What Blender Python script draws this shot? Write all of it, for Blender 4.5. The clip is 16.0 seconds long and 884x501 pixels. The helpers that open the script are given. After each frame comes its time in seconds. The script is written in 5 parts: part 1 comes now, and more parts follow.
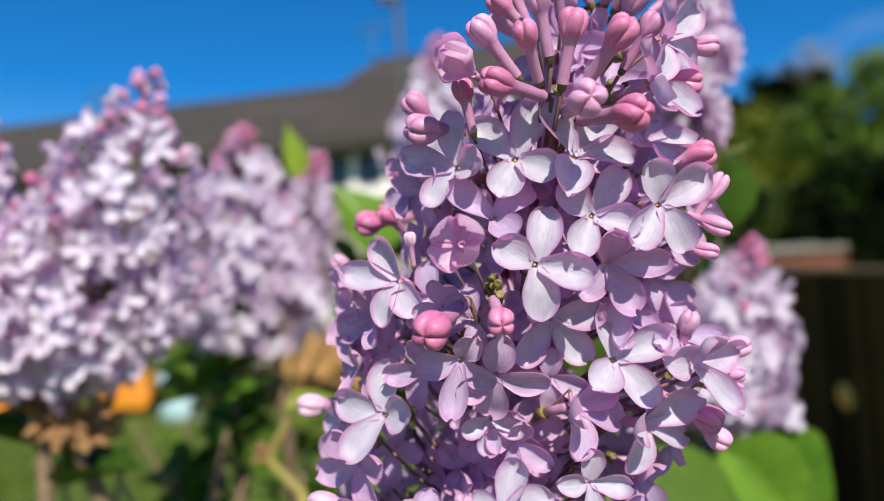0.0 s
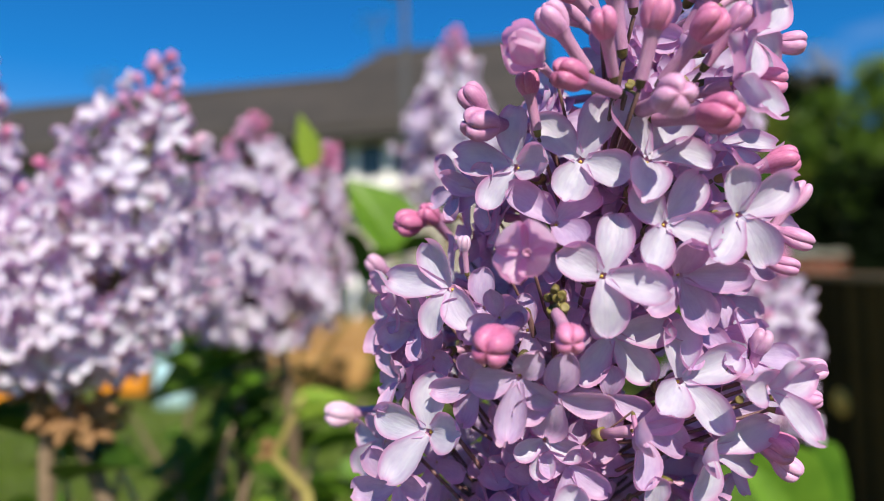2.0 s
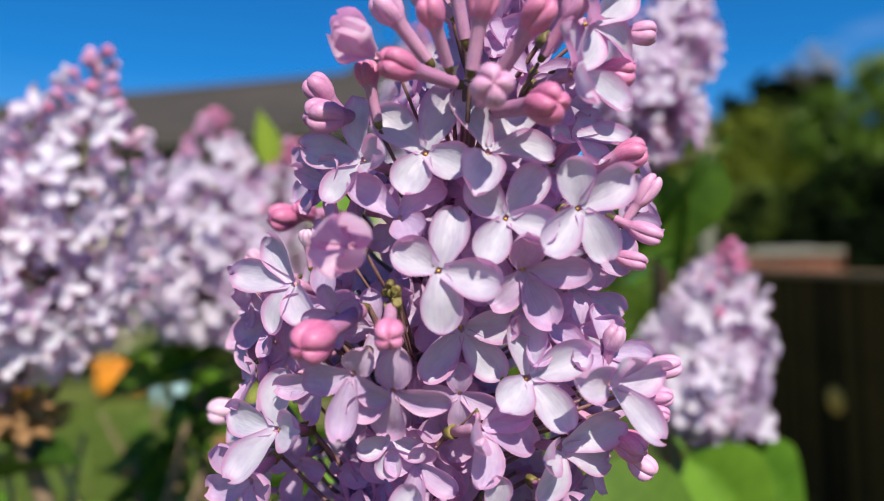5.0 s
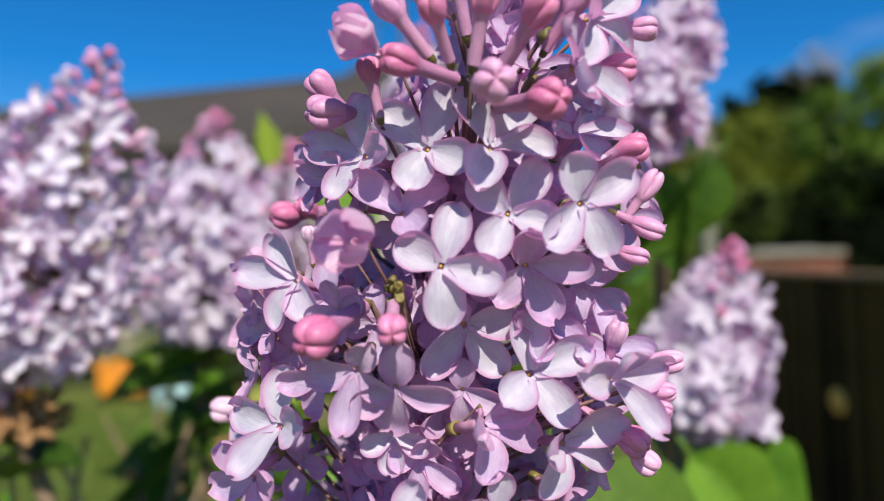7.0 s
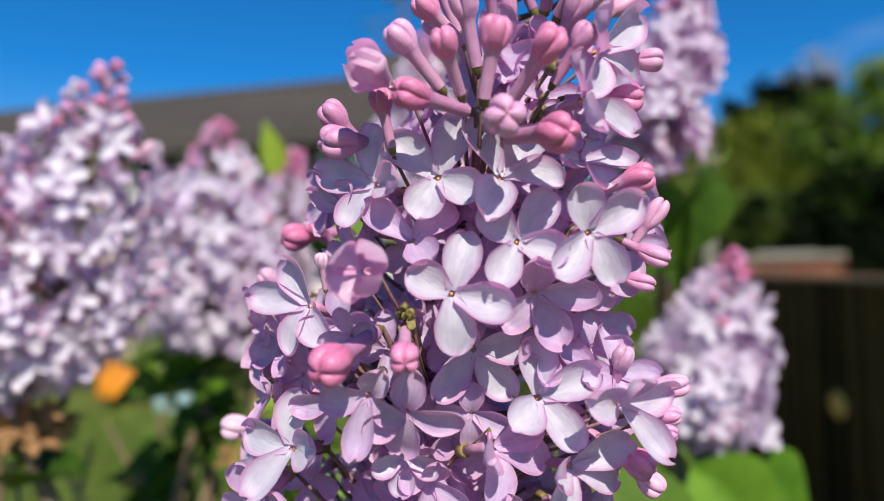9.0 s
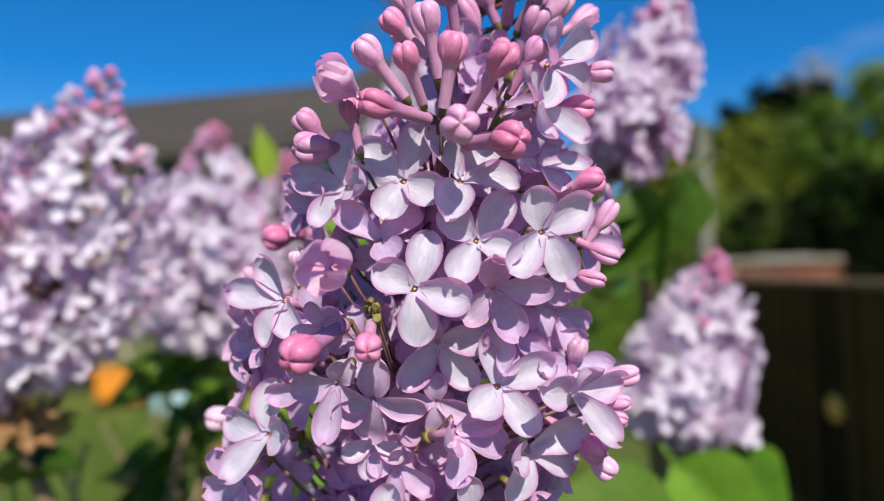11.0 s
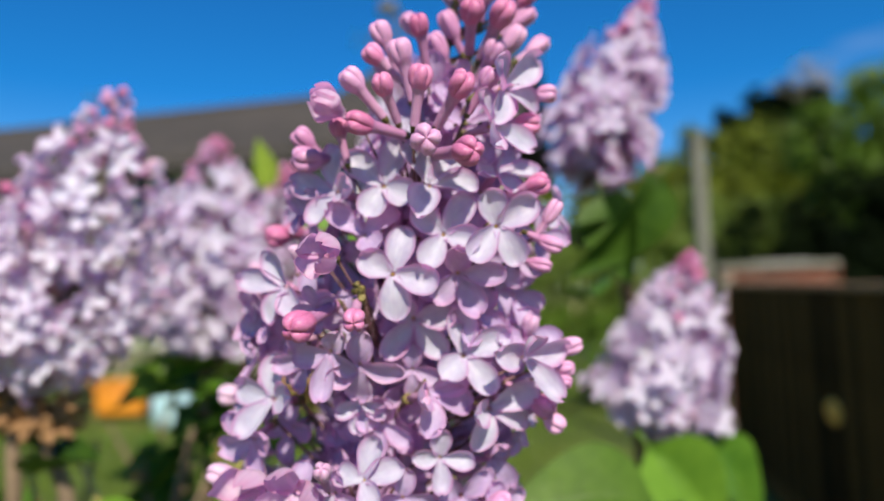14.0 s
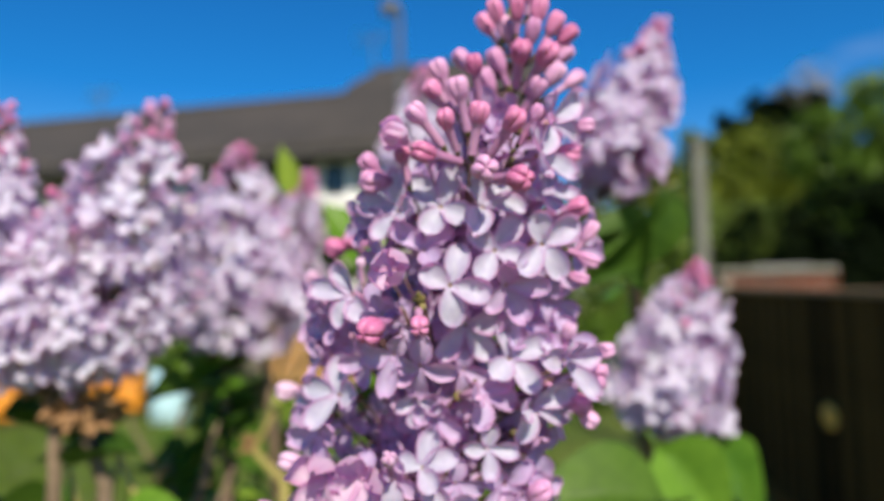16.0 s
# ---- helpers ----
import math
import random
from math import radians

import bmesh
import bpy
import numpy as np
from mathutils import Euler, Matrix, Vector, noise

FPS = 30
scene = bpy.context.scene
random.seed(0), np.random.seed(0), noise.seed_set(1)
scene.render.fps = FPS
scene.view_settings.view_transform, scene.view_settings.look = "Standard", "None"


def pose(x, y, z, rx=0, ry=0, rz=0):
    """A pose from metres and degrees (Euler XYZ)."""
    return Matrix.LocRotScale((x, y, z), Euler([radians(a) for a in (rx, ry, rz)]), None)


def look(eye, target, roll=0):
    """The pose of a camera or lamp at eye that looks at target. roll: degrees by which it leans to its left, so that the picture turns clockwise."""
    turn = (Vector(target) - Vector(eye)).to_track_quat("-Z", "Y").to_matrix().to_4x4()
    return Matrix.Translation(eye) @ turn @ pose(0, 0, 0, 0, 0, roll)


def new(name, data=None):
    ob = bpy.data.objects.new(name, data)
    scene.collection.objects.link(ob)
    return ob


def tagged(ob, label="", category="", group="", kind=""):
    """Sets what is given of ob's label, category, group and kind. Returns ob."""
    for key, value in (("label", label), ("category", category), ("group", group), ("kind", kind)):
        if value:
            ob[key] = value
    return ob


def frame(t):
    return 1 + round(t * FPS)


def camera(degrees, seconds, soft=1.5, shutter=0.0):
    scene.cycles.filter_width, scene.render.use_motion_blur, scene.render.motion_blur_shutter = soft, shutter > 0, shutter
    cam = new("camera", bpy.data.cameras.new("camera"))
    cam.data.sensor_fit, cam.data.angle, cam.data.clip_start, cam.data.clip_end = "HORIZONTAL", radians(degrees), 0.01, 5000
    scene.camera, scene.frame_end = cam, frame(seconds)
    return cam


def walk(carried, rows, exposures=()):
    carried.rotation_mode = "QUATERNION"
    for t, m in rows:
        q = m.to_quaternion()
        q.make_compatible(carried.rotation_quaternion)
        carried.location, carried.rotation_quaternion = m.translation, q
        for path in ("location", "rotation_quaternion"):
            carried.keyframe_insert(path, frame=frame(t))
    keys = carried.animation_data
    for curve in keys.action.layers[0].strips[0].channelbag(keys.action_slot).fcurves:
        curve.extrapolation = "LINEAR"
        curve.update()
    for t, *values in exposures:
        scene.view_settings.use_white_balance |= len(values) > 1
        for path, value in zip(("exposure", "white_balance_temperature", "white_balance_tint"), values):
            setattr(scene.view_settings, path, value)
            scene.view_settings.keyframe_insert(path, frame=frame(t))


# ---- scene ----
cam = camera(63.8, 16.0, soft=1.0)
cam.data.dof.use_dof, cam.data.dof.focus_distance, cam.data.dof.aperture_fstop = True, 0.123, 9.3
PATH = [
    (0, (0.04379, 0.08405, 1.54060), (0.0592, 1.0809, 1.6181), -2.46),
    (0.5, (0.04119, 0.08933, 1.54122), (0.0640, 1.0857, 1.6236), -2.41),
    (1, (0.03865, 0.09176, 1.54229), (0.0554, 1.0887, 1.6188), -1.45),
    (1.5, (0.03522, 0.09319, 1.54246), (0.0544, 1.0902, 1.6167), -1.11),
    (2, (0.03426, 0.09431, 1.54359), (0.0516, 1.0918, 1.6127), -0.78),
    (2.5, (0.03626, 0.09566, 1.54530), (0.0534, 1.0935, 1.6087), -0.27),
    (3, (0.04105, 0.09654, 1.54548), (0.0579, 1.0941, 1.6128), -0.85),
    (3.5, (0.04671, 0.09604, 1.54458), (0.0640, 1.0936, 1.6124), -1.16),
    (4, (0.05248, 0.09512, 1.54347), (0.0677, 1.0927, 1.6107), -0.88),
    (4.5, (0.05644, 0.09469, 1.54145), (0.0743, 1.0913, 1.6218), -2.02),
    (5, (0.06025, 0.09627, 1.54283), (0.0783, 1.0939, 1.6088), -0.71),
    (7.5, (0.05987, 0.09614, 1.54172), (0.0761, 1.0935, 1.6124), -0.95),
    (8, (0.05756, 0.09560, 1.54351), (0.0729, 1.0929, 1.6158), -0.76),
    (8.5, (0.05764, 0.09519, 1.54568), (0.0742, 1.0926, 1.6162), -0.55),
    (9, (0.05839, 0.09348, 1.54571), (0.0747, 1.0907, 1.6181), -0.85),
    (11.5, (0.06514, 0.08111, 1.54385), (0.0848, 1.0779, 1.6218), -0.79),
    (12, (0.06554, 0.07657, 1.54402), (0.0851, 1.0738, 1.6152), -0.06),
    (12.5, (0.06579, 0.07235, 1.54139), (0.0854, 1.0689, 1.6222), -0.71),
    (13, (0.06714, 0.06790, 1.53977), (0.0884, 1.0645, 1.6191), -0.58),
    (13.5, (0.06913, 0.06341, 1.53840), (0.0890, 1.0595, 1.6245), -1.08),
    (14, (0.06909, 0.05847, 1.53816), (0.0891, 1.0541, 1.6289), -1.55),
    (14.5, (0.06597, 0.05233, 1.53815), (0.0851, 1.0483, 1.6263), -1.06),
    (15, (0.06117, 0.04643, 1.53753), (0.0807, 1.0422, 1.6275), -1.02),
    (15.5, (0.05823, 0.04271, 1.53843), (0.0781, 1.0383, 1.6300), -0.84),
    (16, (0.05614, 0.03937, 1.53993), (0.0783, 1.0349, 1.6312), -0.83),
]
walk(cam, [(t, look(eye, target, roll)) for t, eye, target, roll in PATH], [(0.0, 0.59, 7720, 11), (16.0, 0.59, 7720, 11)])

# ---- world and sun ----
SUN = Vector((0.15, -0.75, 0.645)).normalized()      # towards the sun
world = bpy.data.worlds.new("sky")
scene.world = world
world.use_nodes = True
wn, wl = world.node_tree.nodes, world.node_tree.links
bg = wn["Background"]
sky = wn.new("ShaderNodeTexSky")
sky.sky_type, sky.sun_disc = "NISHITA", False
sky.sun_elevation, sky.sun_rotation = math.asin(SUN.z), math.atan2(SUN.x, SUN.y)
sky.air_density, sky.dust_density, sky.ozone_density = 1.0, 0.0, 4.0
hue = wn.new("ShaderNodeHueSaturation")
hue.inputs["Hue"].default_value, hue.inputs["Saturation"].default_value = 0.510, 1.47
wl.new(sky.outputs[0], hue.inputs["Color"])
# thin wisps of cirrus
wtc, wmap, wnoise, wramp, wmix = (wn.new("ShaderNode" + k) for k in ("TexCoord", "Mapping", "TexNoise", "ValToRGB", "MixRGB"))
wmap.inputs["Scale"].default_value = (2.0, 2.0, 7.0)
wnoise.inputs["Scale"].default_value, wnoise.inputs["Detail"].default_value = 1.6, 6.0
wramp.color_ramp.elements[0].position, wramp.color_ramp.elements[1].position = 0.66, 1.0
wramp.color_ramp.elements[1].color = (0.26, 0.26, 0.26, 1)
wl.new(wtc.outputs["Generated"], wmap.inputs[0])
wl.new(wmap.outputs[0], wnoise.inputs["Vector"])
wl.new(wnoise.outputs["Fac"], wramp.inputs[0])
wl.new(wramp.outputs[0], wmix.inputs[0])
wl.new(hue.outputs[0], wmix.inputs[1])
wmix.inputs[2].default_value = (6.5, 7.0, 7.6, 1)
wl.new(wmix.outputs[0], bg.inputs[0])
bg.inputs[1].default_value = 0.100

lamp = new("sun", bpy.data.lights.new("sun", "SUN"))
lamp.data.energy, lamp.data.angle, lamp.data.color = 4.45, radians(0.53), (1.0, 0.97, 0.90)
lamp.matrix_basis = look(SUN * 40, (0, 0, 0))


# ---- materials ----
def material(name, low, high, rough=0.6, scale=8.0, fine=60.0, bump=0.2, dist=0.002, metal=0.0, through_light=0.0, space="Object",
             stretch=(1, 1, 1), spread=0.0, coat=0.0):
    """Two tones mixed by noise at two scales, with a fine relief; spread varies the tone from object to object."""
    m = bpy.data.materials.new(name)
    m.use_nodes = True
    n, l = m.node_tree.nodes, m.node_tree.links
    b = n["Principled BSDF"]
    tc, mp = n.new("ShaderNodeTexCoord"), n.new("ShaderNodeMapping")
    mp.inputs["Scale"].default_value = stretch
    l.new(tc.outputs[space], mp.inputs[0])
    big, small = n.new("ShaderNodeTexNoise"), n.new("ShaderNodeTexNoise")
    big.inputs["Scale"].default_value, small.inputs["Scale"].default_value = scale, fine
    big.inputs["Detail"].default_value = small.inputs["Detail"].default_value = 4.0
    for t in (big, small):
        l.new(mp.outputs[0], t.inputs["Vector"])
    mix = n.new("ShaderNodeMath")
    mix.operation = "MULTIPLY_ADD"
    mix.inputs[1].default_value = 0.45
    l.new(small.outputs["Fac"], mix.inputs[0])
    half = n.new("ShaderNodeMath")
    half.operation = "MULTIPLY"
    half.inputs[1].default_value = 0.55
    l.new(big.outputs["Fac"], half.inputs[0])
    l.new(half.outputs[0], mix.inputs[2])
    last = mix
    if spread:
        info, add = n.new("ShaderNodeObjectInfo"), n.new("ShaderNodeMath")
        add.operation, add.inputs[1].default_value = "MULTIPLY_ADD", spread
        l.new(info.outputs["Random"], add.inputs[0])
        l.new(mix.outputs[0], add.inputs[2])
        off = n.new("ShaderNodeMath")
        off.operation, off.inputs[1].default_value = "SUBTRACT", spread / 2
        l.new(add.outputs[0], off.inputs[0])
        last = off
    ramp = n.new("ShaderNodeValToRGB")
    ramp.color_ramp.elements[0].position, ramp.color_ramp.elements[1].position = 0.30, 0.70
    ramp.color_ramp.elements[0].color, ramp.color_ramp.elements[1].color = (*low, 1), (*high, 1)
    l.new(last.outputs[0], ramp.inputs[0])
    l.new(ramp.outputs[0], b.inputs["Base Color"])
    b.inputs["Roughness"].default_value, b.inputs["Metallic"].default_value = rough, metal
    b.inputs["Coat Weight"].default_value = coat
    if bump:
        bp = n.new("ShaderNodeBump")
        bp.inputs["Strength"].default_value, bp.inputs["Distance"].default_value = bump, dist
        l.new(small.outputs["Fac"], bp.inputs["Height"])
        l.new(bp.outputs[0], b.inputs["Normal"])
    if through_light:
        tr, ms = n.new("ShaderNodeBsdfTranslucent"), n.new("ShaderNodeMixShader")
        l.new(ramp.outputs[0], tr.inputs["Color"])
        ms.inputs[0].default_value = through_light
        l.new(b.outputs[0], ms.inputs[1])
        l.new(tr.outputs[0], ms.inputs[2])
        l.new(ms.outputs[0], n["Material Output"].inputs[0])
    return m


def petal_material(name, heart, blade, rim, glow=(0.84, 0.34, 0.68), through_light=0.50):
    """A petal: pale heart along the midrib, lilac blade, pinker rim, fine veins along its length; local x runs from throat to tip."""
    m = bpy.data.materials.new(name)
    m.use_nodes = True
    n, l = m.node_tree.nodes, m.node_tree.links
    b = n["Principled BSDF"]
    tc, sep = n.new("ShaderNodeTexCoord"), n.new("ShaderNodeSeparateXYZ")
    uv = n.new("ShaderNodeUVMap")
    uv.uv_map = "petal"
    l.new(uv.outputs[0], sep.inputs[0])                       # u: along, v: across, 0.5 at the midrib
    mp, veins = n.new("ShaderNodeMapping"), n.new("ShaderNodeTexNoise")
    mp.inputs["Scale"].default_value = (3.4, 13.0, 1.0)
    info = n.new("ShaderNodeObjectInfo")
    l.new(uv.outputs[0], mp.inputs[0])
    l.new(info.outputs["Random"], mp.inputs["Location"])
    l.new(mp.outputs[0], veins.inputs["Vector"])
    veins.inputs["Scale"].default_value, veins.inputs["Detail"].default_value = 1.0, 3.0

    def calc(op, a, c, d=None):
        k = n.new("ShaderNodeMath")
        k.operation = op
        for s, v in enumerate((a, c, d)):
            if v is None:
                continue
            if isinstance(v, (int, float)):
                k.inputs[s].default_value = v
            else:
                l.new(v, k.inputs[s])
        return k.outputs[0]

    across = calc("ABSOLUTE", calc("MULTIPLY_ADD", sep.outputs[1], 2.0, -1.0), 0.0)
    along = calc("ABSOLUTE", calc("MULTIPLY_ADD", sep.outputs[0], 1.6, -0.62), 0.0)
    edge = calc("MAXIMUM", calc("POWER", across, 6.0), calc("POWER", along, 10.0))
    edge = calc("ADD", edge, calc("MULTIPLY_ADD", veins.outputs["Fac"], 0.50, -0.20))
    tone = n.new("ShaderNodeValToRGB")
    e = tone.color_ramp.elements
    e[0].position, e[0].color = 0.0, (*heart, 1)
    e[1].position, e[1].color = 0.86, (*rim, 1)
    mid = e.new(0.46)
    mid.color = (*blade, 1)
    l.new(calc("MULTIPLY_ADD", info.outputs["Random"], 0.16, edge), tone.inputs[0])
    # fine mottling between the veins
    spots, fleck, mott = n.new("ShaderNodeTexNoise"), n.new("ShaderNodeMapRange"), n.new("ShaderNodeMixRGB")
    spots.inputs["Scale"].default_value, spots.inputs["Detail"].default_value = 2.2, 6.0
    mp2 = n.new("ShaderNodeMapping")
    mp2.inputs["Scale"].default_value = (2.5, 4.0, 1.0)
    l.new(uv.outputs[0], mp2.inputs[0])
    l.new(info.outputs["Random"], mp2.inputs["Location"])
    l.new(mp2.outputs[0], spots.inputs["Vector"])
    l.new(spots.outputs["Fac"], fleck.inputs[0])
    fleck.inputs[1].default_value, fleck.inputs[2].default_value = 0.42, 0.68
    mott.blend_type = "MULTIPLY"
    mott.inputs[2].default_value = (0.84, 0.81, 0.90, 1)
    l.new(fleck.outputs[0], mott.inputs[0])
    l.new(tone.outputs[0], mott.inputs[1])
    l.new(mott.outputs[0], b.inputs["Base Color"])
    b.inputs["Roughness"].default_value = 0.48
    b.inputs["Specular IOR Level"].default_value = 0.35
    b.inputs["Sheen Weight"].default_value = 0.15
    bp = n.new("ShaderNodeBump")
    bp.inputs["Strength"].default_value, bp.inputs["Distance"].default_value = 0.40, 0.0004
    l.new(veins.outputs["Fac"], bp.inputs["Height"])
    l.new(bp.outputs[0], b.inputs["Normal"])
    tr, ms = n.new("ShaderNodeBsdfTranslucent"), n.new("ShaderNodeMixShader")
    deep = n.new("ShaderNodeMixRGB")
    deep.inputs[0].default_value, deep.inputs[2].default_value = 0.85, (*glow, 1)
    l.new(tone.outputs[0], deep.inputs[1])
    l.new(deep.outputs[0], tr.inputs["Color"])
    ms.inputs[0].default_value = through_light
    l.new(b.outputs[0], ms.inputs[1])
    l.new(tr.outputs[0], ms.inputs[2])
    l.new(ms.outputs[0], n["Material Output"].inputs[0])
    return m


LILAC = petal_material("lilac_petal", (0.61, 0.665, 0.78), (0.595, 0.54, 0.72), (0.59, 0.34, 0.57), through_light=0.42)
PALE = petal_material("pale_petal", (0.70, 0.745, 0.85), (0.675, 0.645, 0.795), (0.66, 0.48, 0.68), (0.80, 0.46, 0.74), 0.36)
# mauve of younger florets, deepened to carry the shade of inner ones
MAUVE = petal_material("mauve_shade_petal", (0.55, 0.47, 0.69), (0.50, 0.35, 0.585), (0.575, 0.355, 0.565), through_light=0.34)
ROSY = petal_material("rosy_petal", (0.74, 0.62, 0.79), (0.69, 0.48, 0.69), (0.66, 0.36, 0.57))
BUD_TONES = [
    material("pink_bud", (0.52, 0.13, 0.30), (0.73, 0.28, 0.51), 0.45, 0.5, 2.5, 0.25, 0.0003, through_light=0.18, stretch=(3, 3, 1), spread=0.3),
    material("mauve_bud", (0.56, 0.24, 0.47), (0.74, 0.42, 0.66), 0.45, 0.5, 2.5, 0.25, 0.0003, through_light=0.2, stretch=(3, 3, 1), spread=0.3),
    material("pale_bud", (0.60, 0.33, 0.54), (0.76, 0.54, 0.73), 0.45, 0.5, 2.5, 0.25, 0.0003, through_light=0.25, stretch=(3, 3, 1), spread=0.3),
]
TUBE = material("corolla_tube", (0.42, 0.17, 0.36), (0.60, 0.34, 0.53), 0.5, 1.2, 6.0, 0.15, 0.0003, through_light=0.2, stretch=(4, 4, 1), spread=0.3)
CALYX = material("calyx_green", (0.055, 0.05, 0.014), (0.18, 0.15, 0.045), 0.55, 2.0, 9.0, 0.2, 0.0003, spread=0.4)
ANTHER = material("anther_yellow", (0.36, 0.24, 0.04), (0.55, 0.40, 0.10), 0.7, 3.0, 20.0, 0.2, 0.0002)
STALK = material("green_stalk", (0.055, 0.06, 0.014), (0.16, 0.17, 0.045), 0.55, 60.0, 900.0, 0.3, 0.0004)
PEDICEL = material("purple_branchlet", (0.07, 0.035, 0.04), (0.19, 0.10, 0.10), 0.6, 60.0, 900.0, 0.3, 0.0004)
TWIG = material("brown_twig", (0.07, 0.046, 0.03), (0.21, 0.15, 0.10), 0.85, 40.0, 420.0, 0.6, 0.0008, stretch=(1, 1, 0.4))
YOUNG = material("young_twig", (0.20, 0.16, 0.05), (0.42, 0.36, 0.12), 0.7, 40.0, 420.0, 0.4, 0.0006)
DRY = material("dry_husk", (0.12, 0.055, 0.022), (0.33, 0.185, 0.085), 0.85, 60.0, 500.0, 0.6, 0.0006)
LEAF = material("lilac_leaf", (0.045, 0.13, 0.012), (0.13, 0.27, 0.03), 0.40, 2.4, 14.0, 0.35, 0.0008, through_light=0.30, spread=0.35)
LEAF_LIME = material("lime_leaf", (0.17, 0.31, 0.03), (0.32, 0.46, 0.07), 0.42, 2.4, 14.0, 0.35, 0.0008, through_light=0.40, spread=0.3)
LEAF_DARK = material("dark_leaf", (0.025, 0.065, 0.010), (0.075, 0.15, 0.02), 0.42, 2.4, 14.0, 0.35, 0.0008, through_light=0.22, spread=0.4)
GRASS = material("lawn_grass", (0.028, 0.054, 0.004), (0.105, 0.142, 0.013), 0.8, 0.7, 14.0, 0.8, 0.02)
BLADE = material("grass_blade", (0.045, 0.10, 0.008), (0.14, 0.22, 0.025), 0.5, 1.2, 9.0, 0.0, through_light=0.3)
SOIL = material("bare_soil", (0.08, 0.06, 0.04), (0.24, 0.19, 0.14), 0.95, 2.0, 26.0, 0.9, 0.02)
ROOF = material("roof_tile", (0.020, 0.018, 0.016), (0.056, 0.047, 0.040), 0.85, 0.8, 7.0, 0.5, 0.02)
RENDER = material("pale_render", (0.24, 0.215, 0.175), (0.38, 0.35, 0.30), 0.9, 0.9, 16.0, 0.3, 0.004)
DARKWOOD = material("dark_timber", (0.012, 0.012, 0.013), (0.035, 0.032, 0.03), 0.6, 3.0, 30.0, 0.3, 0.003)
WHITE = material("white_plastic", (0.70, 0.70, 0.69), (0.84, 0.84, 0.83), 0.35, 3.0, 40.0, 0.05, 0.001)
STEEL = material("galvanised_steel", (0.05, 0.055, 0.06), (0.10, 0.105, 0.11), 0.5, 5.0, 60.0, 0.1, 0.001, metal=0.3)
CONCRETE = material("pale_concrete", (0.12, 0.12, 0.10), (0.23, 0.23, 0.195), 0.9, 2.0, 30.0, 0.4, 0.003)
WORN = material("worn_concrete", (0.085, 0.088, 0.072), (0.16, 0.165, 0.138), 0.9, 2.0, 30.0, 0.4, 0.003)
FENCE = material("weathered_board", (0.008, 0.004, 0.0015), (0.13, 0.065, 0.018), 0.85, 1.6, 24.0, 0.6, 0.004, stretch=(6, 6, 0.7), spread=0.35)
# paler than the boards: sunlight on the capping is put into its colour
CAPPING = material("sunlit_capping", (0.20, 0.11, 0.05), (0.36, 0.22, 0.12), 0.85, 1.6, 24.0, 0.5, 0.003, stretch=(0.7, 6, 6))
# a wood knot whose patch of sun is painted in as bright colour
KNOT = material("sunlit_knot", (0.78, 0.34, 0.06), (0.92, 0.48, 0.12), 0.8, 8.0, 60.0, 0.4, 0.002)
PINE = material("orange_brown_wood", (0.22, 0.11, 0.035), (0.42, 0.24, 0.085), 0.75, 1.5, 20.0, 0.5, 0.003, stretch=(0.7, 6, 6), spread=0.3)
BRICK = material("red_brick", (0.08, 0.021, 0.011), (0.17, 0.048, 0.024), 0.9, 3.0, 50.0, 0.6, 0.004, spread=0.5)
MORTAR = material("mortar", (0.30, 0.26, 0.22), (0.44, 0.40, 0.34), 0.95, 3.0, 50.0, 0.5, 0.004)
BARK = material("bark", (0.05, 0.04, 0.03), (0.16, 0.125, 0.09), 0.9, 2.0, 20.0, 0.8, 0.02, stretch=(3, 3, 0.6))
GREYTWIG = material("grey_twig", (0.16, 0.14, 0.12), (0.30, 0.27, 0.24), 0.9, 2.0, 20.0, 0.4, 0.01)
CROWN = material("tree_leaf", (0.038, 0.090, 0.009), (0.135, 0.24, 0.026), 0.5, 0.5, 5.0, 0.0, through_light=0.25, spread=0.1)
HEDGE = material("hedge_leaf", (0.075, 0.125, 0.022), (0.18, 0.27, 0.055), 0.5, 0.5, 5.0, 0.0, through_light=0.3, spread=0.1)
# evergreen green taken near-black: shade on the hedge and bushes is in the colour
CROWN_DARK = material("evergreen_shade_leaf", (0.002, 0.005, 0.002), (0.008, 0.016, 0.004), 0.8, 0.5, 5.0, 0.0, through_light=0.15, spread=0.1)
CROWN_OLIVE = material("olive_leaf", (0.062, 0.10, 0.009), (0.16, 0.195, 0.022), 0.5, 0.5, 5.0, 0.0, through_light=0.28, spread=0.1)
BLUE = material("pale_blue_plastic", (0.34, 0.58, 0.66), (0.48, 0.72, 0.78), 0.4, 2.0, 30.0, 0.05, 0.001)
ORANGE = material("orange_plastic", (0.46, 0.15, 0.010), (0.68, 0.27, 0.025), 0.5, 2.0, 30.0, 0.1, 0.001)
FELT = material("roof_felt", (0.10, 0.10, 0.10), (0.19, 0.19, 0.19), 0.8, 1.0, 20.0, 0.4, 0.004)
for dull, gloss in ((CROWN_DARK, 0.05), (FENCE, 0.06), (KNOT, 0.15), (LEAF_DARK, 0.10), (LEAF, 0.28), (LEAF_LIME, 0.3), (HEDGE, 0.2), (CROWN_OLIVE, 0.2), (CROWN, 0.25)):
    dull.node_tree.nodes["Principled BSDF"].inputs["Specular IOR Level"].default_value = gloss
GLASS = bpy.data.materials.new("window_glass")
GLASS.use_nodes = True
GLASS.node_tree.nodes["Principled BSDF"].inputs["Base Color"].default_value = (0.05, 0.07, 0.08, 1)
GLASS.node_tree.nodes["Principled BSDF"].inputs["Roughness"].default_value = 0.04


